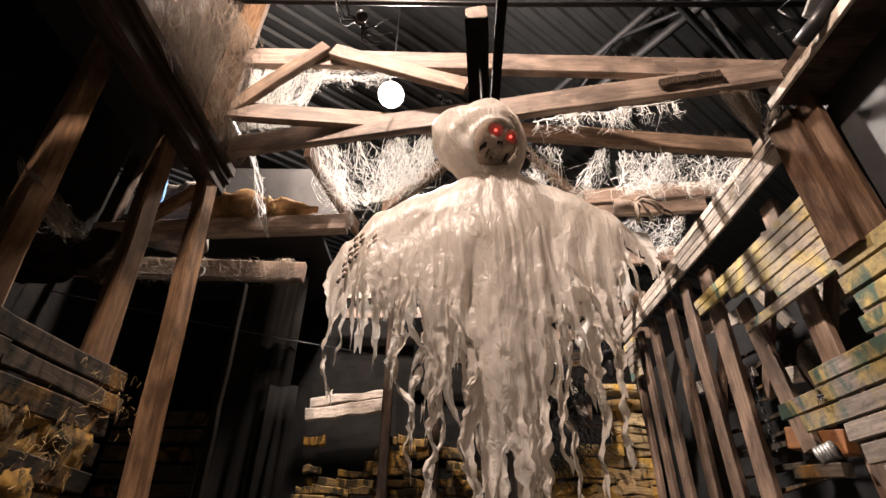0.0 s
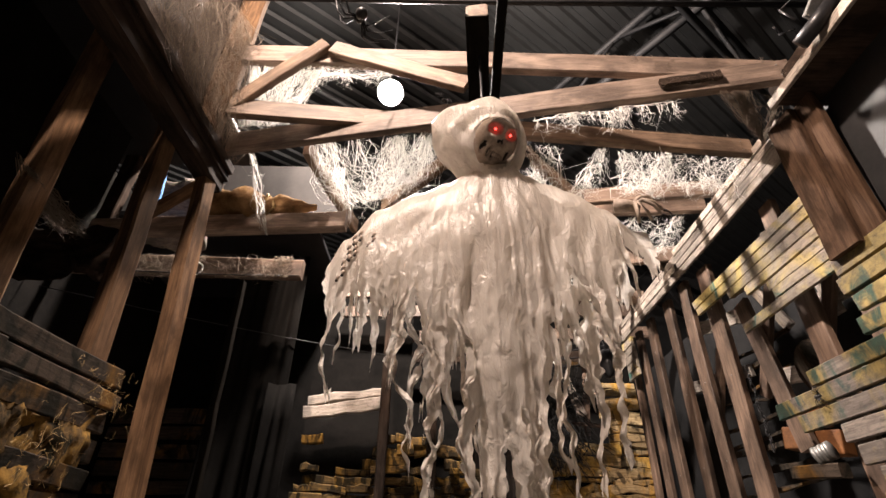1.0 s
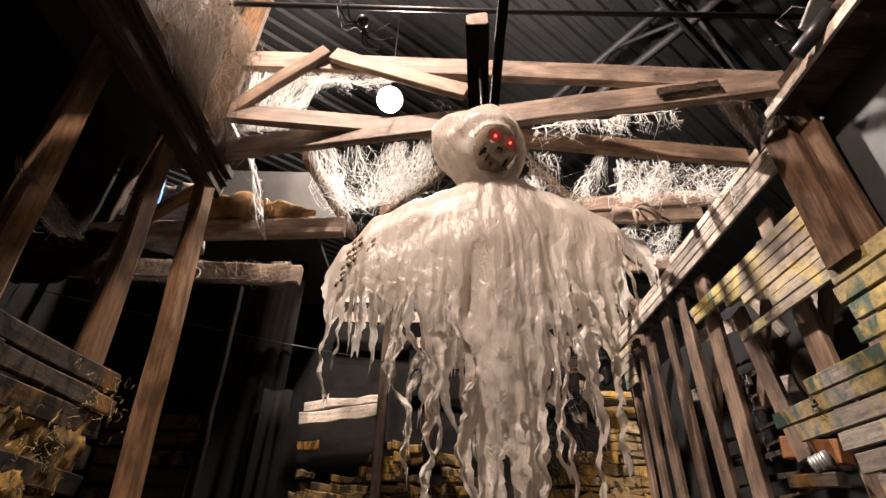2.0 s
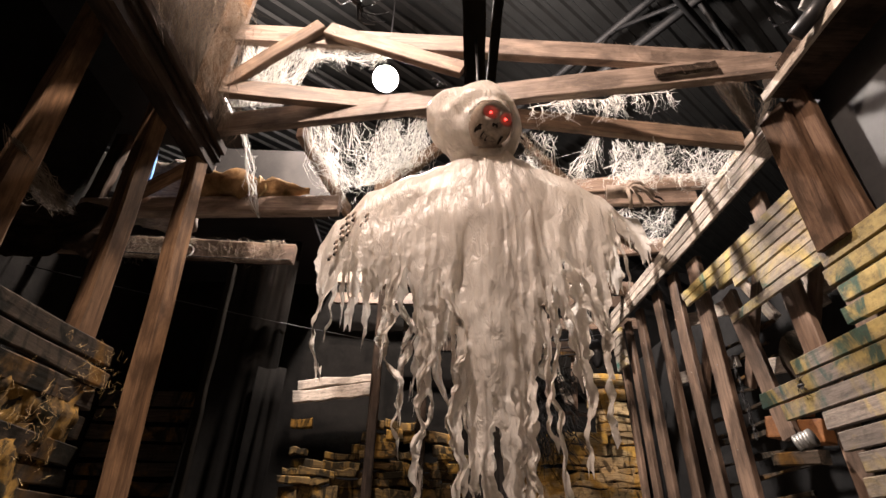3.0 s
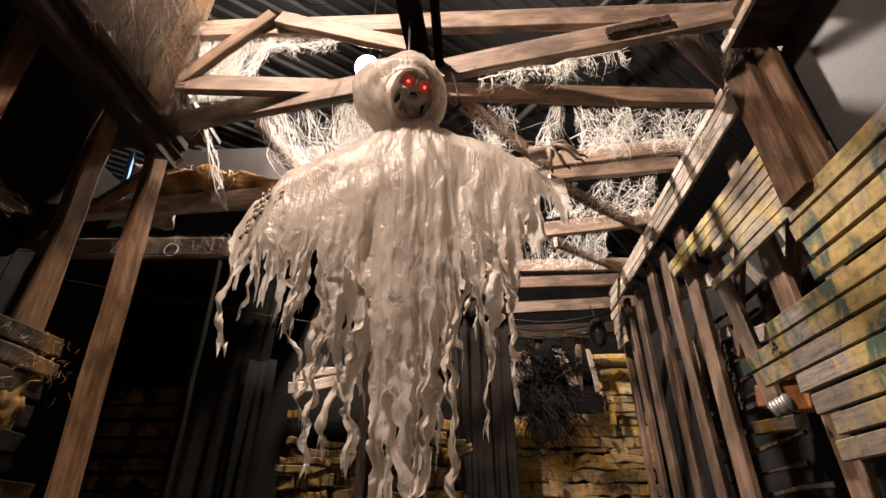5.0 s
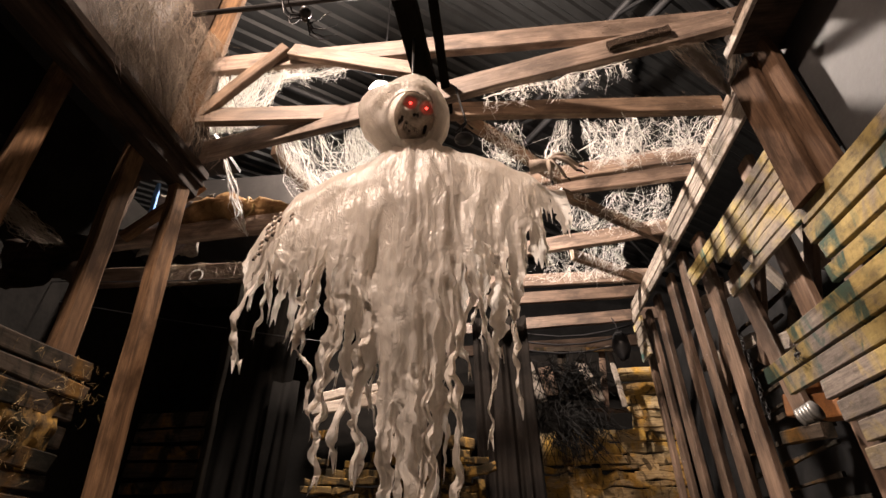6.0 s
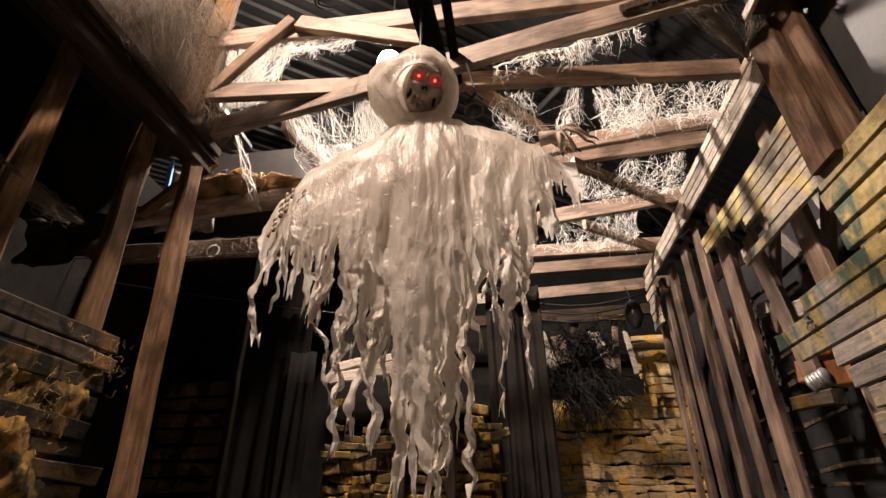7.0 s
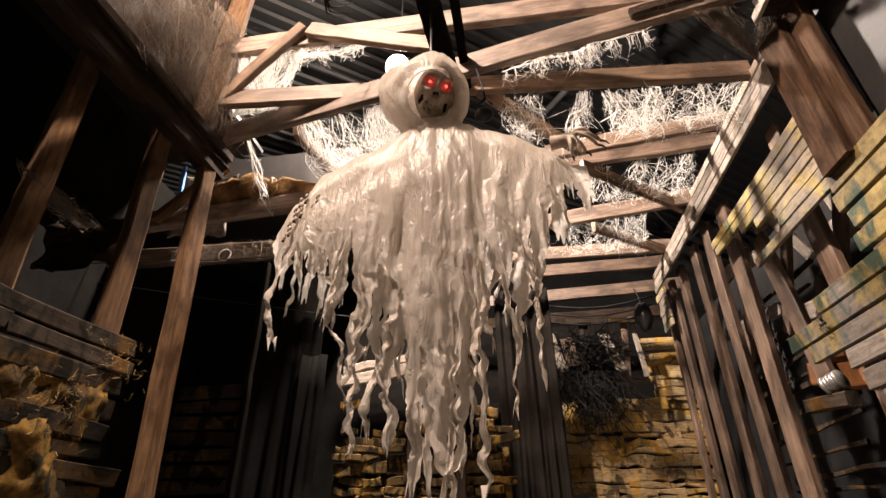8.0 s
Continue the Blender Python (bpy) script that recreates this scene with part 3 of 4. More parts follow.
    for i in range(m + 1):
        th = math.pi * 0.93 * i / m
        for j in range(n):
            ph = 2 * math.pi * j / n
            d = Vector((math.sin(th) * math.cos(ph), math.sin(th) * math.sin(ph), math.cos(th)))
            ruck = noise.noise(d * 1.5 + Vector((3, 1, 0))) * 0.016 + (0.5 - abs(noise.noise(d * 2.6 + Vector((0, 0, 5)))) * 2) * 0.010
            f = facing.transposed() @ Vector((d.x * 0.158, d.y * 0.146, d.z * 0.17))
            if f.y < 0:
                ruck += 0.007 * math.sin(math.hypot(f.x - 0.018, f.z + 0.006) * 105 + 1.5 * noise.noise(d * 3)) * min(1.0, -f.y * 14)
            rad = Vector(((0.150 if d.x > 0 else 0.166) + ruck, 0.146 + ruck, 0.170 + ruck))
            p = Vector((d.x * rad.x, d.y * rad.y, d.z * rad.z))
            if d.z > 0.6:
                p.z += (d.z - 0.6) * 0.07
            if d.x < -0.45:
                p.x -= (-d.x - 0.45) * 0.09
                p.z += (-d.x - 0.45) * 0.06
            if d.z < -0.45:
                p.x *= 1 - 0.25 * (-d.z - 0.45)
                p.z -= 0.10 * (-d.z - 0.45)
            grid.append(centre + p)
    for i in range(m):
        for j in range(n):
            a, b = i * n + j, i * n + (j + 1) % n
            c = sum((grid[q] for q in (a, b, a + n, b + n)), Vector()) / 4 - centre
            c = facing.transposed() @ c
            if c.y < 0.0 and ((c.x - 0.018) / (0.084 + 0.010 * noise.noise(c * 20))) ** 2 + ((c.z + 0.006) / 0.090) ** 2 < 1:
                continue
            quads.append((a, a + n, b + n, b))
    put(grid, quads, 0)
    # the soft rim of the hood
    ring = []
    for k in range(49):
        a = 2 * math.pi * k / 48
        px, pz = 0.018 + 0.085 * math.cos(a), -0.006 + 0.091 * math.sin(a)
        ring.append(centre + facing @ Vector((px, -0.150 * math.sqrt(max(0.05, 1 - (px / 0.165) ** 2 - (pz / 0.170) ** 2)) + 0.006 * noise.noise(Vector((a * 2, 0, 2))), pz)))
    tv, tf = [], []
    tube_into(tv, tf, ring, 0.0035, 6)
    put(tv, tf, 0)
    # plain skull with sockets, cheekbones, nose hole and grinning jaw, head tipped sideways
    turned = facing @ Matrix.Rotation(math.radians(22), 3, "Y") @ Matrix.Rotation(math.radians(10), 3, "Z")
    skull = centre + facing @ Vector((0.026, -0.070, 0.002))
    bm = bmesh.new()
    bmesh.ops.create_icosphere(bm, subdivisions=5, radius=1.0)
    shaded_hollow = set()
    for v in bm.verts:
        d = v.co.copy()
        q = Vector((d.x * 0.078, d.y * 0.082, d.z * 0.104))
        if d.z < -0.1:
            q.x *= 1 - 0.22 * (-d.z - 0.1)
        if d.y < 0:
            for cx, cz, rx, rz, dep in ((-0.030, 0.036, 0.021, 0.019, 0.036), (0.030, 0.036, 0.021, 0.019, 0.036), (-0.006, 0.002, 0.007, 0.013, 0.022), (0.007, 0.002, 0.007, 0.013, 0.022),
                                       (-0.046, -0.030, 0.010, 0.024, 0.026), (-0.024, -0.044, 0.006, 0.018, 0.024), (-0.008, -0.050, 0.005, 0.016, 0.022), (0.046, -0.034, 0.010, 0.022, 0.024), (0.018, -0.052, 0.016, 0.006, 0.016),
                                       (-0.034, 0.008, 0.016, 0.009, -0.012), (0.034, 0.008, 0.016, 0.009, -0.012), (0.0, -0.026, 0.026, 0.012, -0.010), (0.0, 0.040, 0.007, 0.020, -0.008), (-0.030, 0.062, 0.020, 0.008, -0.008), (0.030, 0.062, 0.020, 0.008, -0.008), (0.0, -0.080, 0.020, 0.012, -0.012)):
                ll = math.hypot((q.x - cx) / rx, (q.z - cz) / rz) / 1.3
                if ll < 1:
                    q.y += dep * (1 - ll * ll)
                    # deep parts of nose, cheeks and mouth get cavity shade as dark colour
                    if 0 < dep < 0.030 and ll < 0.72 + 0.2 * noise.noise(q * 90):
                        shaded_hollow.add(v)
            q.y += 0.003 * noise.noise(q * 60)
        v.co = skull + turned @ q
    bm.verts.index_update()
    bone_faces = [f for f in bm.faces if not all(v in shaded_hollow for v in f.verts)]
    shade_faces = [f for f in bm.faces if all(v in shaded_hollow for v in f.verts)]
    put([v.co for v in bm.verts], [tuple(v.index for v in f.verts) for f in bone_faces], 1)
    k = len(verts) - len(bm.verts)
    faces.extend(tuple(v.index + k for v in f.verts) for f in shade_faces)
    slots.extend([2] * len(shade_faces))
    for cx in (-0.030, 0.030):
        ball = bmesh.new()
        bmesh.ops.create_icosphere(ball, subdivisions=2, radius=0.0050, matrix=Matrix.Translation(skull + turned @ Vector((cx, -0.054, 0.036))))
        ball.verts.index_update()
        put([v.co for v in ball.verts], [tuple(v.index for v in f.verts) for f in ball.faces], 3)
        ball.free()
    bm.free()
    for k in range(7):
        cx = -0.024 + 0.008 * k
        tv, tf = [], []
        tube_into(tv, tf, [skull + turned @ Vector((cx, -0.078 + abs(cx) * 0.5, -0.040)), skull + turned @ Vector((cx, -0.074 + abs(cx) * 0.5, -0.055))], 0.0042, 5, 0.7)
        put(tv, tf, 1)
    # sleeves and bony fingers
    def limb(pts, radius, slot, sides=8, taper=1.0):
        tv, tf = [], []
        tube_into(tv, tf, pts, radius, sides, taper)
        put(tv, tf, slot)

    palm = Vector((0.715, 1.345, 2.475))
    limb([palm + Vector((-0.05, 0.01, 0.01)), palm + Vector((-0.01, 0, 0.006)), palm + Vector((0.03, 0, 0))], 0.026, 1, 10, 0.7)
    for dx, dy, dz in ((0.085, -0.02, 0.030), (0.105, -0.02, 0.006), (0.095, -0.03, -0.016), (0.055, -0.03, -0.042), (0.010, -0.03, -0.055)):
        tip = palm + Vector((dx, dy * 0.4, dz - 0.020))
        limb([palm, palm + Vector((dx * 0.35, dy, dz * 0.4 + 0.016)), palm + Vector((dx * 0.7, dy, dz + 0.004)), tip], 0.0085, 1, 7, 0.6)
        limb([tip, tip + Vector((dx * 0.16, 0, -0.006)), tip + Vector((dx * 0.28, 0.004, -0.016))], 0.0055, 2, 6, 0.3)
    for hx, hz, count in ((-0.200, 2.345, 9), (-0.182, 2.360, 6), (-0.140, 2.355, 3)):
        for k in range(count):
            knuckle = Vector((hx - 0.004 * k + 0.006 * math.sin(k * 2.1), 1.345, hz - 0.019 * k))
            limb([knuckle, knuckle + Vector((-0.002, 0, -0.007)), knuckle + Vector((-0.004, 0, -0.015))], 0.0058, 1, 7, 0.8)
            limb([knuckle + Vector((-0.004, 0, -0.014)), knuckle + Vector((-0.005, 0, -0.019))], 0.0050, 2, 6)
    me = mesh_of("hanging_ghost", verts, faces, [PLASTIC, BONE, CLAW_AND_SHADE, EYE], True, slots)
    return tagged(place("hanging_ghost", me), "hanging ghost of torn milky plastic with red-eyed skull", "ghost figure")


ghost()
tagged(tubes("hang_cord", [[(0.238, 1.40, 2.93), (0.237, 1.405, 3.10), (0.235, 1.41, 3.38)]], 0.006, BLACK_PLASTIC), "short black cord holding the ghost", "cord")

tagged(tubes("overhead_pipe", [[(-1.15, 1.60, 4.13), (0.3, 1.60, 4.12), (2.2, 1.56, 4.08)]], 0.016, BLACK_PLASTIC, None, 8), "thin black pipe over the beams", "pipe")


def hook_block():
    """A small black pulley block on a hook behind the ghost's neck."""
    thing = base("pulley_block", (0.433, 1.69, 2.99), "small black pulley block hanging on a wire hook", "pulley")
    bm = bmesh.new()
    bmesh.ops.create_uvsphere(bm, u_segments=16, v_segments=10, radius=0.045, matrix=Matrix.Translation((0.433, 1.69, 2.99)) @ Matrix.Diagonal((1, 0.7, 0.8, 1)))
    part("block", bm, BLACK_PLASTIC, thing, "", Matrix(), True)
    tubes("hook", [[(0.433, 1.69, 3.02), (0.425, 1.69, 3.06), (0.445, 1.69, 3.09), (0.44, 1.70, 3.14), (0.40, 1.70, 3.37)], [(0.395, 1.69, 3.04), (0.44, 1.69, 3.10), (0.475, 1.69, 3.05)]], 0.006, BLACK_PLASTIC, thing)


hook_block()

# ---- left side: ledge, posts and low board wall ----
ledge = base("ledge_beam", (-1.12, 1.5, 3.2), "dark timber ledge with double trim on posts", "beam")
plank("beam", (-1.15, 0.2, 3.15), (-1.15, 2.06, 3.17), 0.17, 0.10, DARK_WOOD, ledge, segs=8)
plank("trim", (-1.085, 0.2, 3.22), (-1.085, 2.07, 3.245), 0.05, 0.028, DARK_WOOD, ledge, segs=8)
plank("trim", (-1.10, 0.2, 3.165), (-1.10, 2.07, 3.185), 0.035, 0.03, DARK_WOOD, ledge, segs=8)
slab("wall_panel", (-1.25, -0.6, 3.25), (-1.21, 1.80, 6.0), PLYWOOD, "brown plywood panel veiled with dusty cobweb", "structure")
# upright made extra wide and tall so that it shades the panel from BACK_LAMP
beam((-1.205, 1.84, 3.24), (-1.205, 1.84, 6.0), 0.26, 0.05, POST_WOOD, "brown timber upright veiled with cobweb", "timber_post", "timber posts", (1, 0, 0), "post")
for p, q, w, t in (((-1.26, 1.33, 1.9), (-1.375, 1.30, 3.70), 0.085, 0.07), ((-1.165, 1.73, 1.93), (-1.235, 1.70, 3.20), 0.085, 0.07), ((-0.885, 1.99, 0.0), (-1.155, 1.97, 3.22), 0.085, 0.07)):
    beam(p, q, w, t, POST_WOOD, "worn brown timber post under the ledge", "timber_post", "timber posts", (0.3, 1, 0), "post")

left_wall = base("board_wall", (-1.06, 1.2, 0), "low wall of weathered dark boards with rusty straw", "board wall", "", "structure")
z = 0.05
row = 0
while z < 2.0:
    h = rng.uniform(0.050, 0.074)
    end = 1.80 + rng.uniform(-0.05, 0.09) + (0.04 if z < 1.9 else -0.06)
    y = -0.2
    cut = rng.uniform(0.7, 1.3)
    for a, b in ((y, cut), (cut + 0.008, end)):
        tiltz = rng.uniform(-0.008, 0.008)
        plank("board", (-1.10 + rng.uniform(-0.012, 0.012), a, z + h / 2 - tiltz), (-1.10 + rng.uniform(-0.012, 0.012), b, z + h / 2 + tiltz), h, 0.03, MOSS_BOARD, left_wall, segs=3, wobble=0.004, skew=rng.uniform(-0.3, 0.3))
    z += h + 0.014
    row += 1


def straw_clump(label, at, spread, count, length, mat, lean=(0, 0, -1), radius=0.0022):
    """A ragged clump of straw."""
    verts, faces = [], []
    for _ in range(count):
        p = Vector(at) + Vector([rng.gauss(0, s) for s in spread])
        d = (Vector(lean) + Vector([rng.gauss(0, 0.55) for _ in range(3)])).normalized() * length * rng.uniform(0.4, 1.2)
        k = Vector([rng.gauss(0, 0.012) for _ in range(3)])
        tube_into(verts, faces, [p, p + d * 0.35 + k, p + d * 0.7 + k, p + d], radius, 3, 0.4)
    ob = place("straw_clump", mesh_of("straw_clump", verts, faces, mat))
    return tagged(ob, label, "straw", "", "stuff")


def moss_crust(label, y0, y1, z0, z1, x, seed):
    """An uneven crust of moss and glue over the boards, with ragged rims."""
    verts, faces, n, m = [], [], 46, 34
    for i in range(m + 1):
        for j in range(n + 1):
            u, v = j / n, i / m
            p = Vector((0, y0 + (y1 - y0) * u, z0 + (z1 - z0) * v))
            rim = 1 - max(abs(u * 2 - 1), abs(v * 2 - 1)) ** 3
            thick = 0.034 * noise.noise(p * 6 + Vector((seed, 0, 0))) + 0.012 * noise.noise(p * 20) + 0.008 * noise.noise(p * 60) + 0.026 * (rim - 0.6)
            verts.append((x + max(-0.03, thick), p.y, p.z))
    for i in range(m):
        for j in range(n):
            a = i * (n + 1) + j
            if min(verts[k][0] for k in (a, a + 1, a + n + 1, a + n + 2)) > x - 0.026:
                faces.append((a, a + 1, a + n + 2, a + n + 1))
    return tagged(place("moss_crust", mesh_of("moss_crust", verts, faces, MOSS, True)), label, "moss", "", "stuff")


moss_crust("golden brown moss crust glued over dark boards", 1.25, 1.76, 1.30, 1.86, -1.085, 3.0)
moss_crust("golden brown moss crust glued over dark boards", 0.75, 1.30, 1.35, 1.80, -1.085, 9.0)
straw_clump("rusty straw stuck in the board wall", (-1.078, 1.72, 1.95), (0.012, 0.09, 0.05), 70, 0.035, STRAW, (0.05, -0.5, -0.6), 0.0006)
straw_clump("rusty straw stuck in the board wall", (-1.078, 1.55, 1.72), (0.012, 0.10, 0.06), 90, 0.035, STRAW, (0.05, -0.2, -0.9), 0.0006)

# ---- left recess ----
# black sheets added where the recess and loft only fall into darkness
slab("wall_recess", (-2.75, 0.0, 0.0), (-2.70, 4.7, 4.2), BLACK_CLOTH, "added black sheet for the unlit side of the recess")
slab("wall_recess_back", (-2.75, 4.65, 0.0), (-0.2, 4.70, 3.9), BLACK_CLOTH, "added black sheet for the unlit back of the recess")
# two unseen covers, added only to stop the lamps from lighting recess and loft
slab("ceiling_recess", (-2.75, 3.20, 3.76), (-0.95, 4.66, 3.80), BLACK_PLASTIC, "added black cover keeping lamp light out of the recess")
slab("ceiling_loft", (-2.75, -0.6, 3.72), (-1.22, 2.55, 3.75), BLACK_PLASTIC, "added black cover keeping lamp light out of the loft")
slab("wall_loft", (-1.95, 0.0, 2.75), (-1.92, 2.3, 3.9), BLACK_CLOTH, "added black sheet for the unlit depth behind the posts")
beam((-2.7, 3.08, 3.24), (-0.92, 3.08, 3.20), 0.15, 0.06, STUD_WOOD, "dusty timber lintel over the dark recess", "timber_lintel", "", category="beam")
beam((-2.3, 2.50, 3.13), (-0.50, 2.43, 3.17), 0.12, 0.07, BEAM, "brown timber rail carrying a burlap bundle", "timber_rail", "", category="beam")
beam((-2.0, 2.49, 3.19), (-2.0, 2.49, 3.9), 0.10, 0.06, DARK_WOOD, "dark upright in the loft", "loft_post", "", (1, 0, 0), "post")
beam((-1.30, 3.14, 1.4), (-1.36, 3.14, 3.13), 0.045, 0.05, BLACK_PAINT, "thin black post in the recess", "recess_post", "recess posts", (1, 0, 0), "post")
beam((-1.78, 2.40, 3.10), (-1.36, 2.40, 3.50), 0.07, 0.05, POST_WOOD, "slanting timber brace in the loft", "loft_brace", "", (0, 1, 0), "brace")
slab("wall_backdrop", (-2.2, 3.42, 3.78), (-0.82, 3.46, 4.5), GREY_PANEL, "grey panel behind the timber lattice")

lattice = base("board_screen", (-1.95, 4.2, 0), "dark weathered board screen at the back of the recess", "screen")
z = 0.0
while z < 2.45:
    h = rng.uniform(0.085, 0.12)
    plank("board", (-2.62, 4.2 + rng.uniform(-0.01, 0.01), z + h / 2), (-1.66 + rng.uniform(-0.04, 0.04), 4.2 + rng.uniform(-0.01, 0.01), z + h / 2 + rng.uniform(-0.012, 0.012)), h, 0.03, MOSS_BOARD, lattice, segs=3, wobble=0.004)
    z += h + 0.03


def bundle():
    """A burlap bundle tied with cord, lying over the rail."""
    thing = base("burlap_bundle", (-1.0, 2.45, 3.23), "tan burlap bundle tied with cord lying on a timber rail", "bundle")
    verts, faces, n = [], [], 16
    path, rad = [], []
    for k in range(19):
        f = k / 18
        path.append((-1.50 + 0.80 * f, 2.49 - 0.05 * f, 3.275 + 0.02 * math.sin(f * 7) + 0.03 * math.sin(math.pi * f)))
        rad.append(0.020 + 0.135 * math.sin(math.pi * min(1, f * 1.05)) ** 0.8 * (1 - 0.45 * f) * (1 + 0.18 * math.sin(f * 17)))
    for (x, y, zz), r0 in zip(path, rad):
        for k in range(n):
            a = 2 * math.pi * k / n
            v = Vector((x * 9, math.cos(a) * 1.6, math.sin(a) * 1.6))
            rr = r0 * (1 + 0.45 * noise.noise(v) + 0.30 * noise.noise(v * 2.6))
            verts.append((x, y + rr * math.cos(a), zz + rr * math.sin(a) * 0.85))
    for i in range(len(path) - 1):
        for k in range(n):
            a, b = i * n + k, i * n + (k + 1) % n
            faces.append((a, b, b + n, a + n))
    place("cloth", mesh_of("cloth", verts, faces, BURLAP, True), Matrix(), thing)
    tubes("cord", [[Vector((-1.0 + 0.01 * math.sin(q), 2.46 + 0.085 * math.cos(q / 2.5), 3.30 + 0.075 * math.sin(q / 2.5))) for q in range(17)],
                   [(-0.95, 2.38, 3.28), (-0.93, 2.36, 3.22), (-0.97, 2.36, 3.16), (-1.01, 2.36, 3.17), (-1.0, 2.37, 3.22)]], 0.008, STRAW, thing)


bundle()
tubes_ring = tubes("web_ring", [[Vector((-1.66 + 0.05 * math.cos(2 * math.pi * k / 16), 3.02, 3.17 + 0.05 * math.sin(2 * math.pi * k / 16))) for k in range(17)]], 0.006, WEB)
tagged(tubes_ring, "pale cord ring hanging on the dusty lintel", "ring")
for a, b in (((-2.7, 2.9, 3.12), (-0.93, 3.05, 3.14)), ((-2.7, 3.03, 3.02), (-0.38, 3.98, 2.9))):
    wire = tubes("wire", [[Vector(a), lerp(a, b, 0.33) + Vector((0, 0, -0.02)), lerp(a, b, 0.66) + Vector((0, 0, -0.02)), Vector(b)]], 0.004, BLACK_PLASTIC)
    tagged(wire, "thin black wire strung across the recess", "wire", "wires")

# ---- right side: board panels on studs ----
right_wall = base("board_wall", (1.85, 2.8, 0), "tall wall of slatted boards with ochre and teal paint", "board wall", "", "structure")


def boards(y0s, y1, z_low, z_high, count, mat, x=1.84, gap=0.007, thick=0.02):
    """A panel of level boards from z_high down; y0s gives each board's far end."""
    h = (z_high - z_low) / count
    for i in range(count):
        zc = z_high - (i + 0.5) * h
        far = y0s[min(i, len(y0s) - 1)]
        dx = rng.uniform(-0.004, 0.004)
        plank("board", (x + dx, y1 + rng.uniform(-0.012, 0.012), zc), (x + dx + rng.uniform(-0.004, 0.004), far + rng.uniform(-0.012, 0.012), zc + rng.uniform(-0.003, 0.003)), h - gap, thick, mat, right_wall, segs=3, wobble=0.0016, skew=rng.uniform(-0.15, 0.15))


boards([3.14], 1.82, 3.22, 3.45, 4, GREY_BOARD)
boards([4.44], 3.16, 3.23, 3.42, 3, GREY_BOARD, 1.85)
boards([4.46], 4.22, 2.84, 3.21, 5, YELLOW_BOARD, 1.85)
boards([3.08, 3.06, 2.66, 2.50, 2.32, 2.30, 2.62], 1.82, 2.56, 2.985, 7, YELLOW_BOARD)
# near boards: the weaker light here is put into their darker colour
boards([1.87, 1.88, 1.86, 1.89], 0.2, 2.25, 2.60, 4, SHADED_STAINED_BOARD, 1.83, 0.012, 0.028)
boards([2.28, 2.57, 2.44, 2.20, 2.16, 2.10, 2.12], 0.2, 1.62, 2.24, 7, SHADED_STAINED_BOARD, 1.83, 0.014, 0.028)
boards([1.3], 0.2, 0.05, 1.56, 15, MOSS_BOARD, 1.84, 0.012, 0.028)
# ledge board in the dark board material to stand for the shade down here
plank("board", (1.82, 2.28, 1.80), (1.82, 2.60, 1.83), 0.06, 0.05, MOSS_BOARD, right_wall)
for y, w, x in ((4.47, 0.085, 1.93), (4.25, 0.10, 1.93), (3.97, 0.12, 1.93), (3.62, 0.12, 1.94), (3.31, 0.13, 1.93), (2.995, 0.15, 1.93), (2.26, 0.12, 1.95), (1.92, 0.12, 1.95)):
    top = 3.2 if y > 3.0 else 3.15
    stud = plank("stud", (x + rng.uniform(-0.012, 0.012), y + (0.14 if y > 2.5 else 0.02), 0.0), (x, y - 0.02, top + 0.05), w, 0.04, STUD_WOOD, right_wall, (0, 1, 0), 6, 0.003)
    nails(stud, top + 0.05, w, 0.04, (-1, 0, 0), (0.30, 0.75, 1.25), False)
plank("brace", (1.99, 2.80, 2.85), (1.98, 2.66, 1.95), 0.12, 0.035, STUD_WOOD, right_wall, (0, 1, 0), 4)
for y, yy in ((2.50, 2.95), (1.98, 2.40), (3.1, 3.5)):
    plank("brace", (2.04, y, 2.95), (2.04, yy, 2.3), 0.07, 0.035, STUD_WOOD, right_wall, (0, 1, 0), 4)
z = 1.2
while z < 2.7:
    plank("rail", (2.2 + rng.uniform(-0.03, 0.03), 2.85 + rng.uniform(-0.1, 0.2), z), (2.2, 3.7 + rng.uniform(-0.3, 0.4), z + rng.uniform(-0.03, 0.04)), rng.uniform(0.014, 0.030), 0.02, MOSS_BOARD, right_wall, segs=4, wobble=0.006)
    z += rng.uniform(0.06, 0.13)
for p, q, w in (((2.10, 1.95, 3.02), (2.14, 2.60, 3.20), 0.09), ((2.12, 2.20, 2.96), (2.18, 3.10, 3.12), 0.11), ((2.16, 2.45, 3.22), (2.12, 3.05, 3.05), 0.08), ((2.14, 2.30, 2.55), (2.2, 2.50, 3.2), 0.07),
                ((2.2, 2.75, 2.66), (2.12, 2.95, 3.2), 0.08), ((2.15, 3.1, 2.9), (2.2, 3.9, 3.1), 0.10), ((2.12, 2.02, 2.62), (2.2, 2.62, 2.70), 0.10), ((2.2, 2.35, 2.30), (2.16, 2.98, 2.42), 0.09), ((2.18, 3.2, 2.55), (2.2, 4.1, 2.68), 0.09)):
    plank("lining_board", p, q, w, 0.025, GREY_BOARD, right_wall, (0, 0, 1) if abs(q[1] - p[1]) > 0.3 else (0, 1, 0), 4, 0.004, skew=rng.uniform(-0.3, 0.3))
# added dark backing in place of the unlit space behind the slats
slab("wall_side_room", (2.62, -0.2, 0), (2.66, 5.7, 3.4), DARK_SHEET, "added dark sheet for the unlit space behind the slatted wall")

corner = base("corner_post", (1.78, 1.72, 2.6), "brown double plank corner post on the board wall", "post")
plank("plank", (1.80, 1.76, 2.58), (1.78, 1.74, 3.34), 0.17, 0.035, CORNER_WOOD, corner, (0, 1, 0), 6)
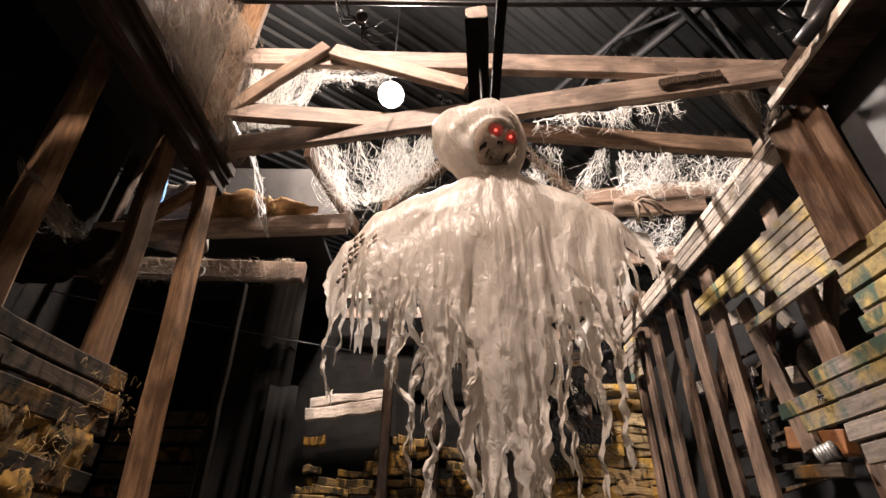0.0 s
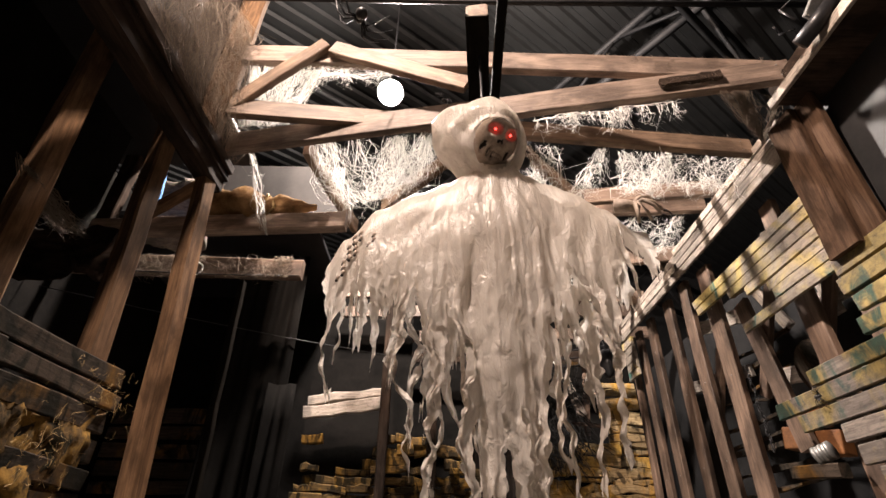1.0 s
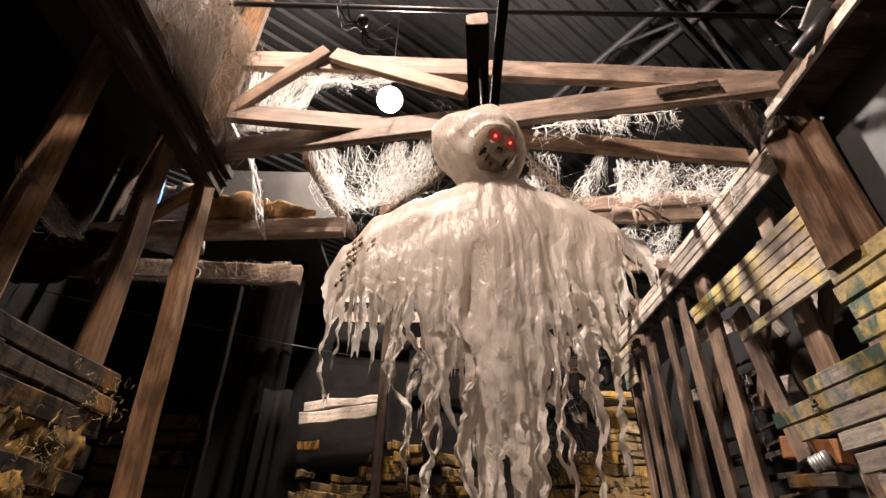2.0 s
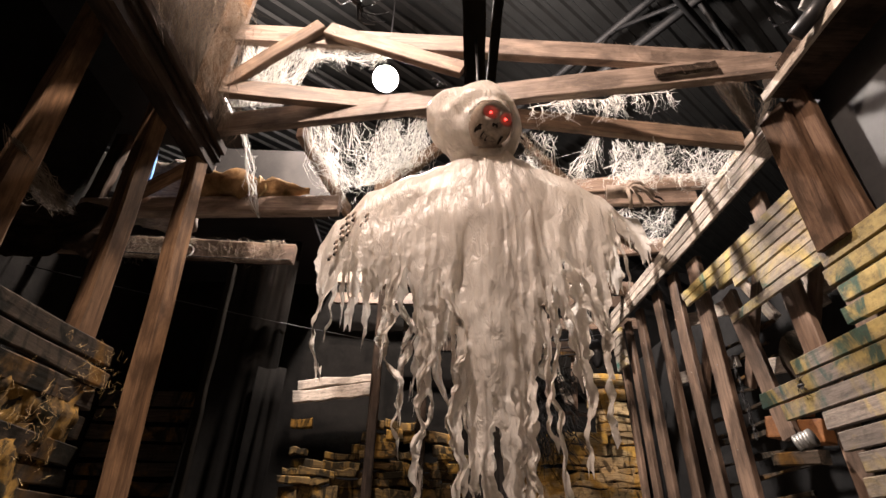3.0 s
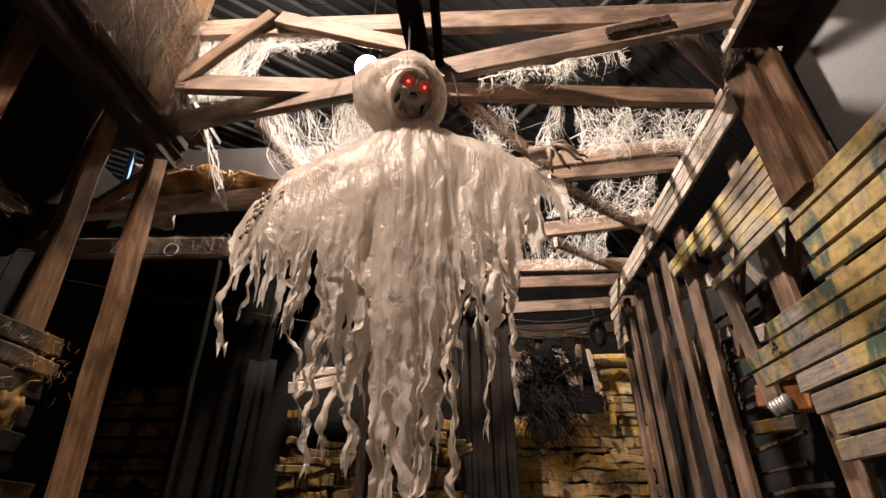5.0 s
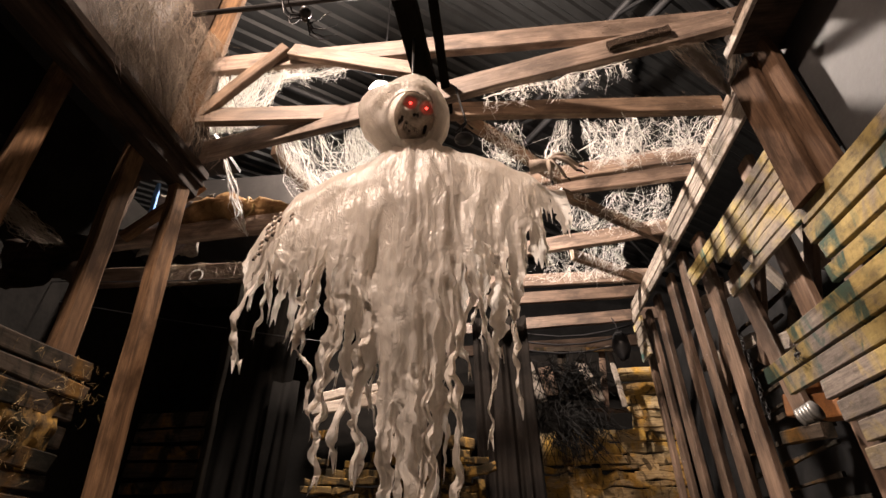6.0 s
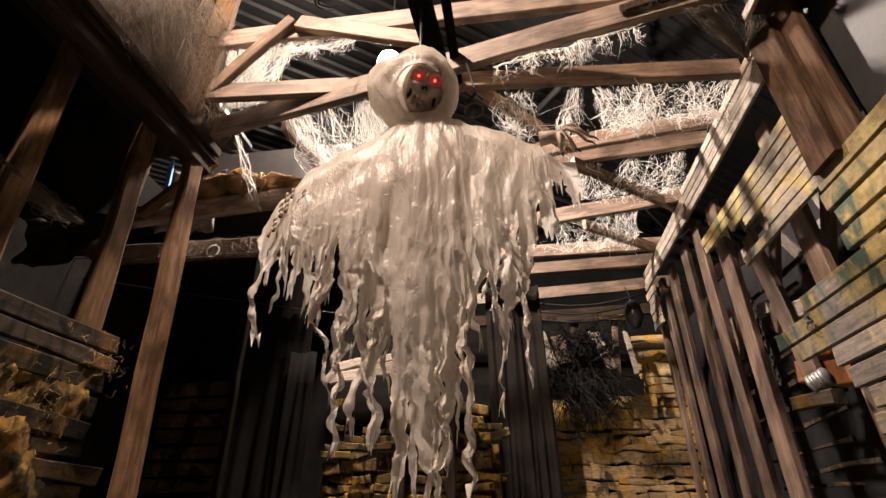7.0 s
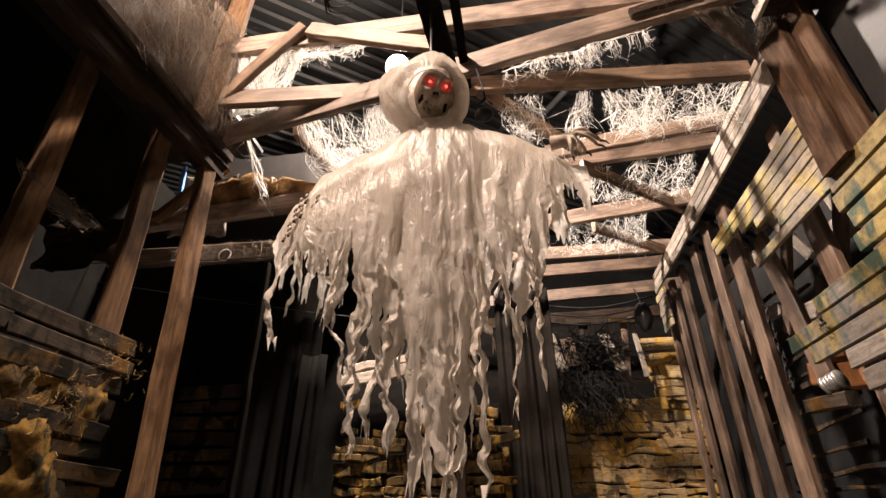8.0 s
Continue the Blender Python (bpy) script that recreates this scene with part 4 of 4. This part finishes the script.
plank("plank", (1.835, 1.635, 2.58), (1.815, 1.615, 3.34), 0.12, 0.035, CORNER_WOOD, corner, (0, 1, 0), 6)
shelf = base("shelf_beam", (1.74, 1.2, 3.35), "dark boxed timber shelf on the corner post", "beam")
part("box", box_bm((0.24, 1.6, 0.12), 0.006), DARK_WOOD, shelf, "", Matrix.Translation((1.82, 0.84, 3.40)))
plank("trim", (1.69, 0.1, 3.36), (1.69, 1.66, 3.36), 0.05, 0.02, GREY_BOARD, shelf)
slab("wall_sheet", (1.90, 0.0, 2.55), (1.93, 1.62, 3.38), SMOKE_SHEET, "dark grey plastic sheet beside the corner post")


def spotlight():
    """A stage spotlight: barrel, bracket and ballast plate on the shelf."""
    thing = base("stage_spotlight", (1.72, 1.22, 3.46), "black stage spotlight with grey bracket and cables", "spotlight")
    m = Matrix.Translation((1.66, 1.24, 3.40)) @ pose(0, 0, 0, 62, 0, 30)
    bm = bmesh.new()
    bmesh.ops.create_cone(bm, cap_ends=True, segments=20, radius1=0.034, radius2=0.034, depth=0.20)
    part("barrel", bm, BLACK_PLASTIC, thing, "", m, True)
    part("bracket", box_bm((0.10, 0.02, 0.16), 0.006), LIGHT_METAL, thing, "grey metal plate", Matrix.Translation((1.70, 1.22, 3.50)) @ pose(0, 0, 0, 30, 20, 10))
    tubes("cable", [[(1.70, 1.22, 3.56), (1.66, 1.25, 3.62), (1.60, 1.30, 3.58), (1.62, 1.28, 3.48)], [(1.62, 1.30, 3.44), (1.58, 1.34, 3.46), (1.56, 1.33, 3.50)]], 0.006, BLACK_PLASTIC, thing)


spotlight()

# ---- the far end ----
slab("wall_far", (-1.2, 6.2, 0.0), (2.7, 6.26, 3.6), BLACK_CLOTH, "black cloth at the end of the walkway")
far_wall = base("stone_wall", (1.6, 5.5, 0), "wall of ochre stone-like boards at the walkway end", "stone wall", "", "structure")
z = 0.1
while z < 2.40:
    h = rng.uniform(0.035, 0.12)
    x = 0.95
    while x < 2.3:
        w = rng.uniform(0.16, 0.42)
        plank("stone", (x, 5.5 + rng.uniform(-0.02, 0.02), z + h / 2), (min(x + w, 2.34), 5.5 + rng.uniform(-0.02, 0.02), z + h / 2), h, 0.06, STONE, far_wall, segs=2, wobble=0.012)
        x += w + 0.001
    z += h + rng.uniform(0.0, 0.012)
z = 2.45
while z < 3.10:
    h = rng.uniform(0.055, 0.08)
    plank("stone", (1.88 + rng.uniform(-0.05, 0.05), 5.48, z + h / 2), (2.28, 5.48, z + h / 2), h, 0.06, STONE, far_wall, segs=2, wobble=0.012)
    z += h + 0.012

mid_wall = base("palisade", (-0.7, 4.2, 0), "low palisade of brown boards with ochre moss", "palisade", "", "structure")


x = -1.06
while x < 0.32:
    w = rng.uniform(0.05, 0.13)
    plank("board", (x + w / 2, 4.24 + rng.uniform(-0.04, 0.04), 0.0), (x + w / 2 + rng.uniform(-0.02, 0.02), 4.24 + rng.uniform(-0.03, 0.03), rng.uniform(1.55, 1.95)), w, 0.03, SHADED_STONE, mid_wall, (1, 0, 0), 5, 0.006)
    x += w * rng.uniform(0.8, 1.0)
z = 1.2
while z < 2.26:
    h = rng.uniform(0.04, 0.11)
    x = -1.05 + rng.uniform(0.0, 0.1)
    while x < 0.28:
        w = rng.uniform(0.10, 0.30)
        if z < 1.95 or rng.random() < 0.6:
            at_y = 4.17 + rng.uniform(-0.03, 0.03)
            plank("stone", (x, at_y, z + h / 2 + rng.uniform(-0.02, 0.02)), (x + w, at_y + rng.uniform(-0.02, 0.02), z + h / 2 + rng.uniform(-0.02, 0.02)), h, 0.07, SHADED_STONE, mid_wall, segs=3, wobble=0.006)
        x += w + 0.004
    z += h + rng.uniform(0.0, 0.015)
shelf2 = base("plank_shelf", (-0.68, 4.1, 2.5), "two rough grey planks forming a shelf", "shelf")
plank("plank", (-1.02, 4.08, 2.43), (-0.34, 4.08, 2.53), 0.10, 0.05, GREY_BOARD, shelf2, segs=6, wobble=0.006)
plank("plank", (-1.00, 4.12, 2.54), (-0.36, 4.12, 2.62), 0.07, 0.12, GREY_BOARD, shelf2, segs=6, wobble=0.006)
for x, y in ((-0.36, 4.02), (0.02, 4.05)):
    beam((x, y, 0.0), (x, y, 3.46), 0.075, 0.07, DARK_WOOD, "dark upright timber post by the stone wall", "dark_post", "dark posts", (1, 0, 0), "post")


def drape(label, x0, x1, y, z0, z1, mat, folds=14, depth=0.03):
    verts, faces, n, m = [], [], folds * 6, 10
    for i in range(m + 1):
        for j in range(n + 1):
            f = j / n
            zz = z1 + (z0 - z1) * i / m
            verts.append((x0 + (x1 - x0) * f, y + depth * noise.noise(Vector((f * folds, zz * 0.6, x0))) * 1.6, zz))
    for i in range(m):
        for j in range(n):
            a = i * (n + 1) + j
            faces.append((a, a + n + 1, a + n + 2, a + 1))
    ob = place("drape", mesh_of("drape", verts, faces, mat, True))
    sol = ob.modifiers.new("thickness", "SOLIDIFY")
    sol.thickness = 0.004
    return tagged(ob, label, "curtain", "drapes")


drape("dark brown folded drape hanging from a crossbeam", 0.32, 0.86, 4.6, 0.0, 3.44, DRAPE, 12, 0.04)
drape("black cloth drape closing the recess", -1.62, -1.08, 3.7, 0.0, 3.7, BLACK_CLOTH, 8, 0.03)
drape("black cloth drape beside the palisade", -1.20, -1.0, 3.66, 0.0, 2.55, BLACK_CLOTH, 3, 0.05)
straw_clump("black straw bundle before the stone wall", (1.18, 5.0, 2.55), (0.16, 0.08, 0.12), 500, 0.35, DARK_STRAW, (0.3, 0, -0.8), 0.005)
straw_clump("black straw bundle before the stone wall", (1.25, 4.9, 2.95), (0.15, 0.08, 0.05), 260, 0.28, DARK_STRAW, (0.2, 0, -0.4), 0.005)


CLUTTER = (((0.86, 5.15, 3.13), (0.98, 5.15, 2.72), 0.11), ((1.05, 5.2, 3.10), (1.10, 5.2, 2.80), 0.14), ((1.24, 5.15, 3.22), (1.22, 5.2, 2.74), 0.09),
           ((1.42, 5.2, 3.16), (1.56, 5.15, 2.70), 0.10), ((1.66, 5.15, 3.24), (1.60, 5.2, 2.52), 0.06), ((1.35, 5.1, 2.82), (1.62, 5.1, 2.98), 0.05),
           ((1.74, 5.2, 3.3), (1.80, 5.2, 2.66), 0.05), ((1.12, 5.05, 2.62), (1.78, 5.05, 2.58), 0.035), ((0.95, 5.1, 3.26), (1.9, 5.1, 3.22), 0.05))
for k, (p, q, w) in enumerate(CLUTTER):
    beam(p, q, w, 0.03, (GREY_BOARD, STUD_WOOD, MOSS_BOARD)[k % 3], "short weathered board hung before the stone wall", "hung_board", "hung boards", (0.2, -0.1, 1) if k in (5, 7, 8) else (1, 0.1, 0), "board")


def crumpled_sheet(label, x0, x1, y, z0, z1, mat):
    """A crumpled pale sheet hanging in the loft."""
    verts, faces, n = [], [], 22
    for i in range(n + 1):
        for j in range(n + 1):
            x, zz = x0 + (x1 - x0) * j / n, z0 + (z1 - z0) * i / n
            v = Vector((x, y, zz))
            verts.append(tuple(v + noise.noise_vector(v * 9) * 0.05 + noise.noise_vector(v * 24) * 0.02))
    for i in range(n):
        for j in range(n):
            a = i * (n + 1) + j
            faces.append((a, a + 1, a + n + 2, a + n + 1))
    ob = place("crumpled_sheet", mesh_of("crumpled_sheet", verts, faces, mat, True))
    ob.modifiers.new("thickness", "SOLIDIFY").thickness = 0.003
    return tagged(ob, label, "sheet")


crumpled_sheet("crumpled grey-white sheet hanging in the loft", -1.85, -1.42, 2.62, 3.10, 3.62, GREY_BOARD)
beam((-1.705, 2.47, 3.195), (-1.745, 2.47, 3.60), 0.03, 0.02, BLUE, "thin blue plastic strip in the loft", "blue_strip", "", (1, 0, 0), "strip")
crumpled_sheet("dusty cloth rag draped in the loft", -1.75, -1.30, 1.80, 2.42, 2.66, DARK_WOOD)


def lump(name, at, size, mat, label, category, rough=0.25, scale=2.2):
    bm = bmesh.new()
    bmesh.ops.create_icosphere(bm, subdivisions=3, radius=1.0)
    for v in bm.verts:
        k = 1 + rough * noise.noise(v.co * scale + Vector(at))
        v.co = Vector((v.co.x * size[0], v.co.y * size[1], v.co.z * size[2])) * k
    return tagged(part(name, bm, mat, None, "", Matrix.Translation(at), True), label, category)


lump("hanging_lantern", (1.76, 4.72, 3.12), (0.085, 0.085, 0.15), BLACK_PLASTIC, "black hanging lantern at the end of the board wall", "lantern", 0.15)
tagged(tubes("lantern_cord", [[(1.76, 4.72, 3.2), (1.76, 4.76, 3.35), (1.76, 4.88, 3.50)]], 0.006, BLACK_PLASTIC), "black cord holding the lantern", "cord")
for k in range(3):
    sag = [Vector((0.7 + 0.24 * i, 4.75 + 0.1 * k, 3.34 - 0.05 * k - 0.09 * math.sin(math.pi * i / 5))) for i in range(6)]
    tagged(tubes("cable", [sag], 0.010, BLACK_PLASTIC), "sagging black cable under the beams", "cable", "cables")

# ---- loose things behind the slats ----
def drum():
    thing = base("round_drum", (2.12, 2.55, 2.35), "round rusty brown drum hung behind the slats", "drum")
    bm = bmesh.new()
    bmesh.ops.create_cone(bm, cap_ends=True, segments=28, radius1=0.15, radius2=0.15, depth=0.06)
    bmesh.ops.bevel(bm, geom=[e for e in bm.edges if abs(e.verts[0].co.z - e.verts[1].co.z) < 1e-5], offset=0.012, segments=2, affect="EDGES")
    part("disc", bm, MOSS_BOARD, thing, "", Matrix.Translation((2.12, 2.55, 2.35)) @ pose(0, 0, 0, 0, 80, 0), False)


drum()


def chain(at, links):
    thing = base("hanging_chain", at, "thin dark chain hanging on a stud", "chain")
    for k in range(links):
        c = Vector(at) + Vector((0.006 * math.sin(k * 1.3), 0.004 * math.sin(k * 0.9), -0.026 * k))
        ring = []
        for q in range(11):
            w = 2 * math.pi * q / 10
            side = 0.009 * math.cos(w)
            ring.append(c + Vector((0 if k % 2 else side, side if k % 2 else 0, 0.018 * math.sin(w))))
        tubes("link", [ring], 0.0028, TRUSS_STEEL, thing, 5)


chain((1.885, 2.80, 2.42), 18)


def tin_can():
    thing = base("tin_can", (1.82, 2.42, 1.88), "pale ribbed tin can on the board ledge", "can")
    m = Matrix.Translation((1.82, 2.36, 1.88)) @ pose(0, 0, 0, 75, 0, 30)
    for k in range(5):
        bm = bmesh.new()
        bmesh.ops.create_cone(bm, cap_ends=True, segments=20, radius1=0.040 - 0.003 * (k % 2), radius2=0.040 - 0.003 * (k % 2), depth=0.016, matrix=Matrix.Translation((0, 0, 0.015 * k - 0.03)))
        part("ring", bm, LIGHT_METAL, thing, "", m, True)


tin_can()
for y, zz in ((2.66, 1.98), (2.74, 2.14), (2.9, 2.05)):
    ob = part("rusty_box", box_bm((0.10, 0.14, 0.12), 0.01), RUST, None, "", Matrix.Translation((2.12, y, zz)) @ pose(0, 0, 0, 8, 5, 20))
    tagged(ob, "small rusty orange box behind the slats", "box", "rusty boxes")


def spider(at, size, m, label):
    """A toy spider: head, abdomen and eight bent legs."""
    thing = tagged(place("toy_spider", None, Matrix.Translation(at)), label, "toy spider", "toy spiders")
    mm = Matrix.Translation(at) @ m @ Matrix.Diagonal((size, size, size, 1))
    for nm, c, r0 in (("head", (0, 0, 0), 0.30), ("abdomen", (0, 0.52, 0.04), 0.42)):
        bm = bmesh.new()
        bmesh.ops.create_uvsphere(bm, u_segments=14, v_segments=9, radius=r0, matrix=Matrix.Translation(c) @ Matrix.Diagonal((0.85, 1.05, 0.75, 1)))
        part(nm, bm, BLACK_PLASTIC, thing, "", mm, True)
    for sx in (-1, 1):
        for k in range(4):
            d = Vector((sx * math.cos(0.5 * k - 0.75), math.sin(0.5 * k - 0.75), 0))
            verts, faces = [], []
            tube_into(verts, faces, [d * 0.2, d * 0.8 + Vector((0, 0, 0.5)), d * 1.35 + Vector((0, 0, 0.25)), d * 1.9 + Vector((0, 0, -0.45))], 0.075, 6, 0.4)
            place("leg", mesh_of("leg", verts, faces, BLACK_PLASTIC, True), mm, thing)
    return thing


spider((-0.34, 1.45, 3.70), 0.085, pose(0, 0, 0, 200, 20, 30), "large black plastic spider hung over a beam")
spider((1.80, 2.23, 2.10), 0.032, pose(0, 0, 0, 0, -90, 0), "small black plastic spider on painted boards")
spider((0.08, 1.70, 3.42), 0.03, pose(0, 0, 0, 30, 20, 30), "small black plastic spider beside the hanger")

# ---- cobwebs ----
web("dense pale cobweb between timber beams", ((-1.04, 1.83, 3.83), (-0.60, 1.81, 3.78)), ((-1.08, 1.97, 3.49), (-0.80, 1.95, 3.49)), 150, 0.03, drips=24, drip=0.06)
web("pale cobweb fringe under a crossbeam", ((-0.75, 1.80, 3.80), (-0.15, 1.76, 3.725)), ((-0.75, 1.83, 3.76), (-0.40, 1.80, 3.73)), 50, 0.03, drips=40, drip=0.08)
web("dense white cobweb behind the beams", ((-0.64, 1.98, 3.38), (0.10, 1.90, 3.38)), ((-0.60, 2.62, 3.42), (-0.10, 2.40, 3.42)), 190, 0.08, mess=0.07, drips=30, drip=0.1)
web("pale cobweb fringe under an askew beam", ((0.50, 1.76, 3.36), (1.25, 1.62, 3.36)), ((0.50, 1.77, 3.345), (1.25, 1.63, 3.345)), 16, 0.01, mess=0.006, drips=70, drip=0.12)
web("torn cobweb hanging under a pale beam", ((0.52, 2.0, 3.41), (1.10, 2.03, 3.41)), ((0.62, 2.30, 3.44), (1.02, 2.55, 3.46)), 45, 0.08, mess=0.06, drips=40, drip=0.14, knots=5)
web("dense cobweb strung between two beams", ((1.05, 2.04, 3.41), (1.80, 2.08, 3.41)), ((1.15, 2.45, 3.48), (1.84, 2.40, 3.48)), 80, 0.05, mess=0.06, drips=110, drip=0.10, knots=6)
web("pale cobweb over the far braces", ((1.05, 2.78, 3.48), (1.75, 2.74, 3.48)), ((1.10, 3.2, 3.48), (1.80, 3.2, 3.48)), 70, 0.05, mess=0.06, drips=50, drip=0.08)
web("pale cobweb over the far beams", ((0.85, 3.5, 3.46), (1.6, 3.4, 3.46)), ((0.85, 3.95, 3.46), (1.7, 3.95, 3.46)), 60, 0.05, mess=0.06, drips=16, drip=0.07)
web("grey fan of cobweb at the beam end", ((1.35, 1.58, 3.36), (1.72, 1.58, 3.38)), ((1.80, 1.90, 3.40), (1.82, 1.94, 3.38)), 110, 0.02, mess=0.02, cross=0.2, mat=DUSTY_WEB)
web("dusty brown cobweb veil over the panel", ((-1.13, 0.95, 4.0), (-1.09, 1.80, 4.1)), ((-1.06, 1.15, 3.26), (-1.06, 2.02, 3.27)), 260, 0.02, mat=DUSTY_WEB, radius=0.0006, mess=0.10, cross=1.6, knots=26)
web("long cobweb thread hanging from a beam", ((-1.0, 2.05, 3.36), (-0.98, 2.05, 3.36)), ((-0.95, 2.4, 3.05), (-0.94, 2.4, 3.05)), 8, 0.02, drips=6, drip=0.1)
web("grey cobweb on the dusty lintel", ((-2.1, 3.03, 3.28), (-1.0, 3.03, 3.28)), ((-2.1, 3.02, 3.12), (-1.0, 3.02, 3.12)), 120, 0.04, mat=DUSTY_WEB, mess=0.05, drips=10, drip=0.1)
web("white cobweb rag in the loft", ((-1.55, 1.75, 2.62), (-1.45, 1.8, 2.62)), ((-1.30, 1.2, 2.55), (-1.25, 1.3, 2.50)), 60, 0.03, mat=DUSTY_WEB)
web_patch("thin cobweb clinging to a beam", (0.75, 1.662, 3.685), (1.74, 1.592, 3.567), 0.12, (0, 0, 1), 420, (0, -0.004, 0), DUSTY_WEB, 0.00035, 0.035)
web_patch("thin cobweb clinging to a beam", (0.45, 1.72, 3.41), (1.70, 1.50, 3.41), 0.12, (0, 0, 1), 420, (0, -0.006, 0), DUSTY_WEB, 0.00035, 0.035)
web_patch("thin cobweb clinging to a beam", (1.1, 1.98, 3.47), (1.80, 2.03, 3.47), 0.11, (0, 0, 1), 220, (0, -0.004, 0), DUSTY_WEB, 0.00035, 0.035)
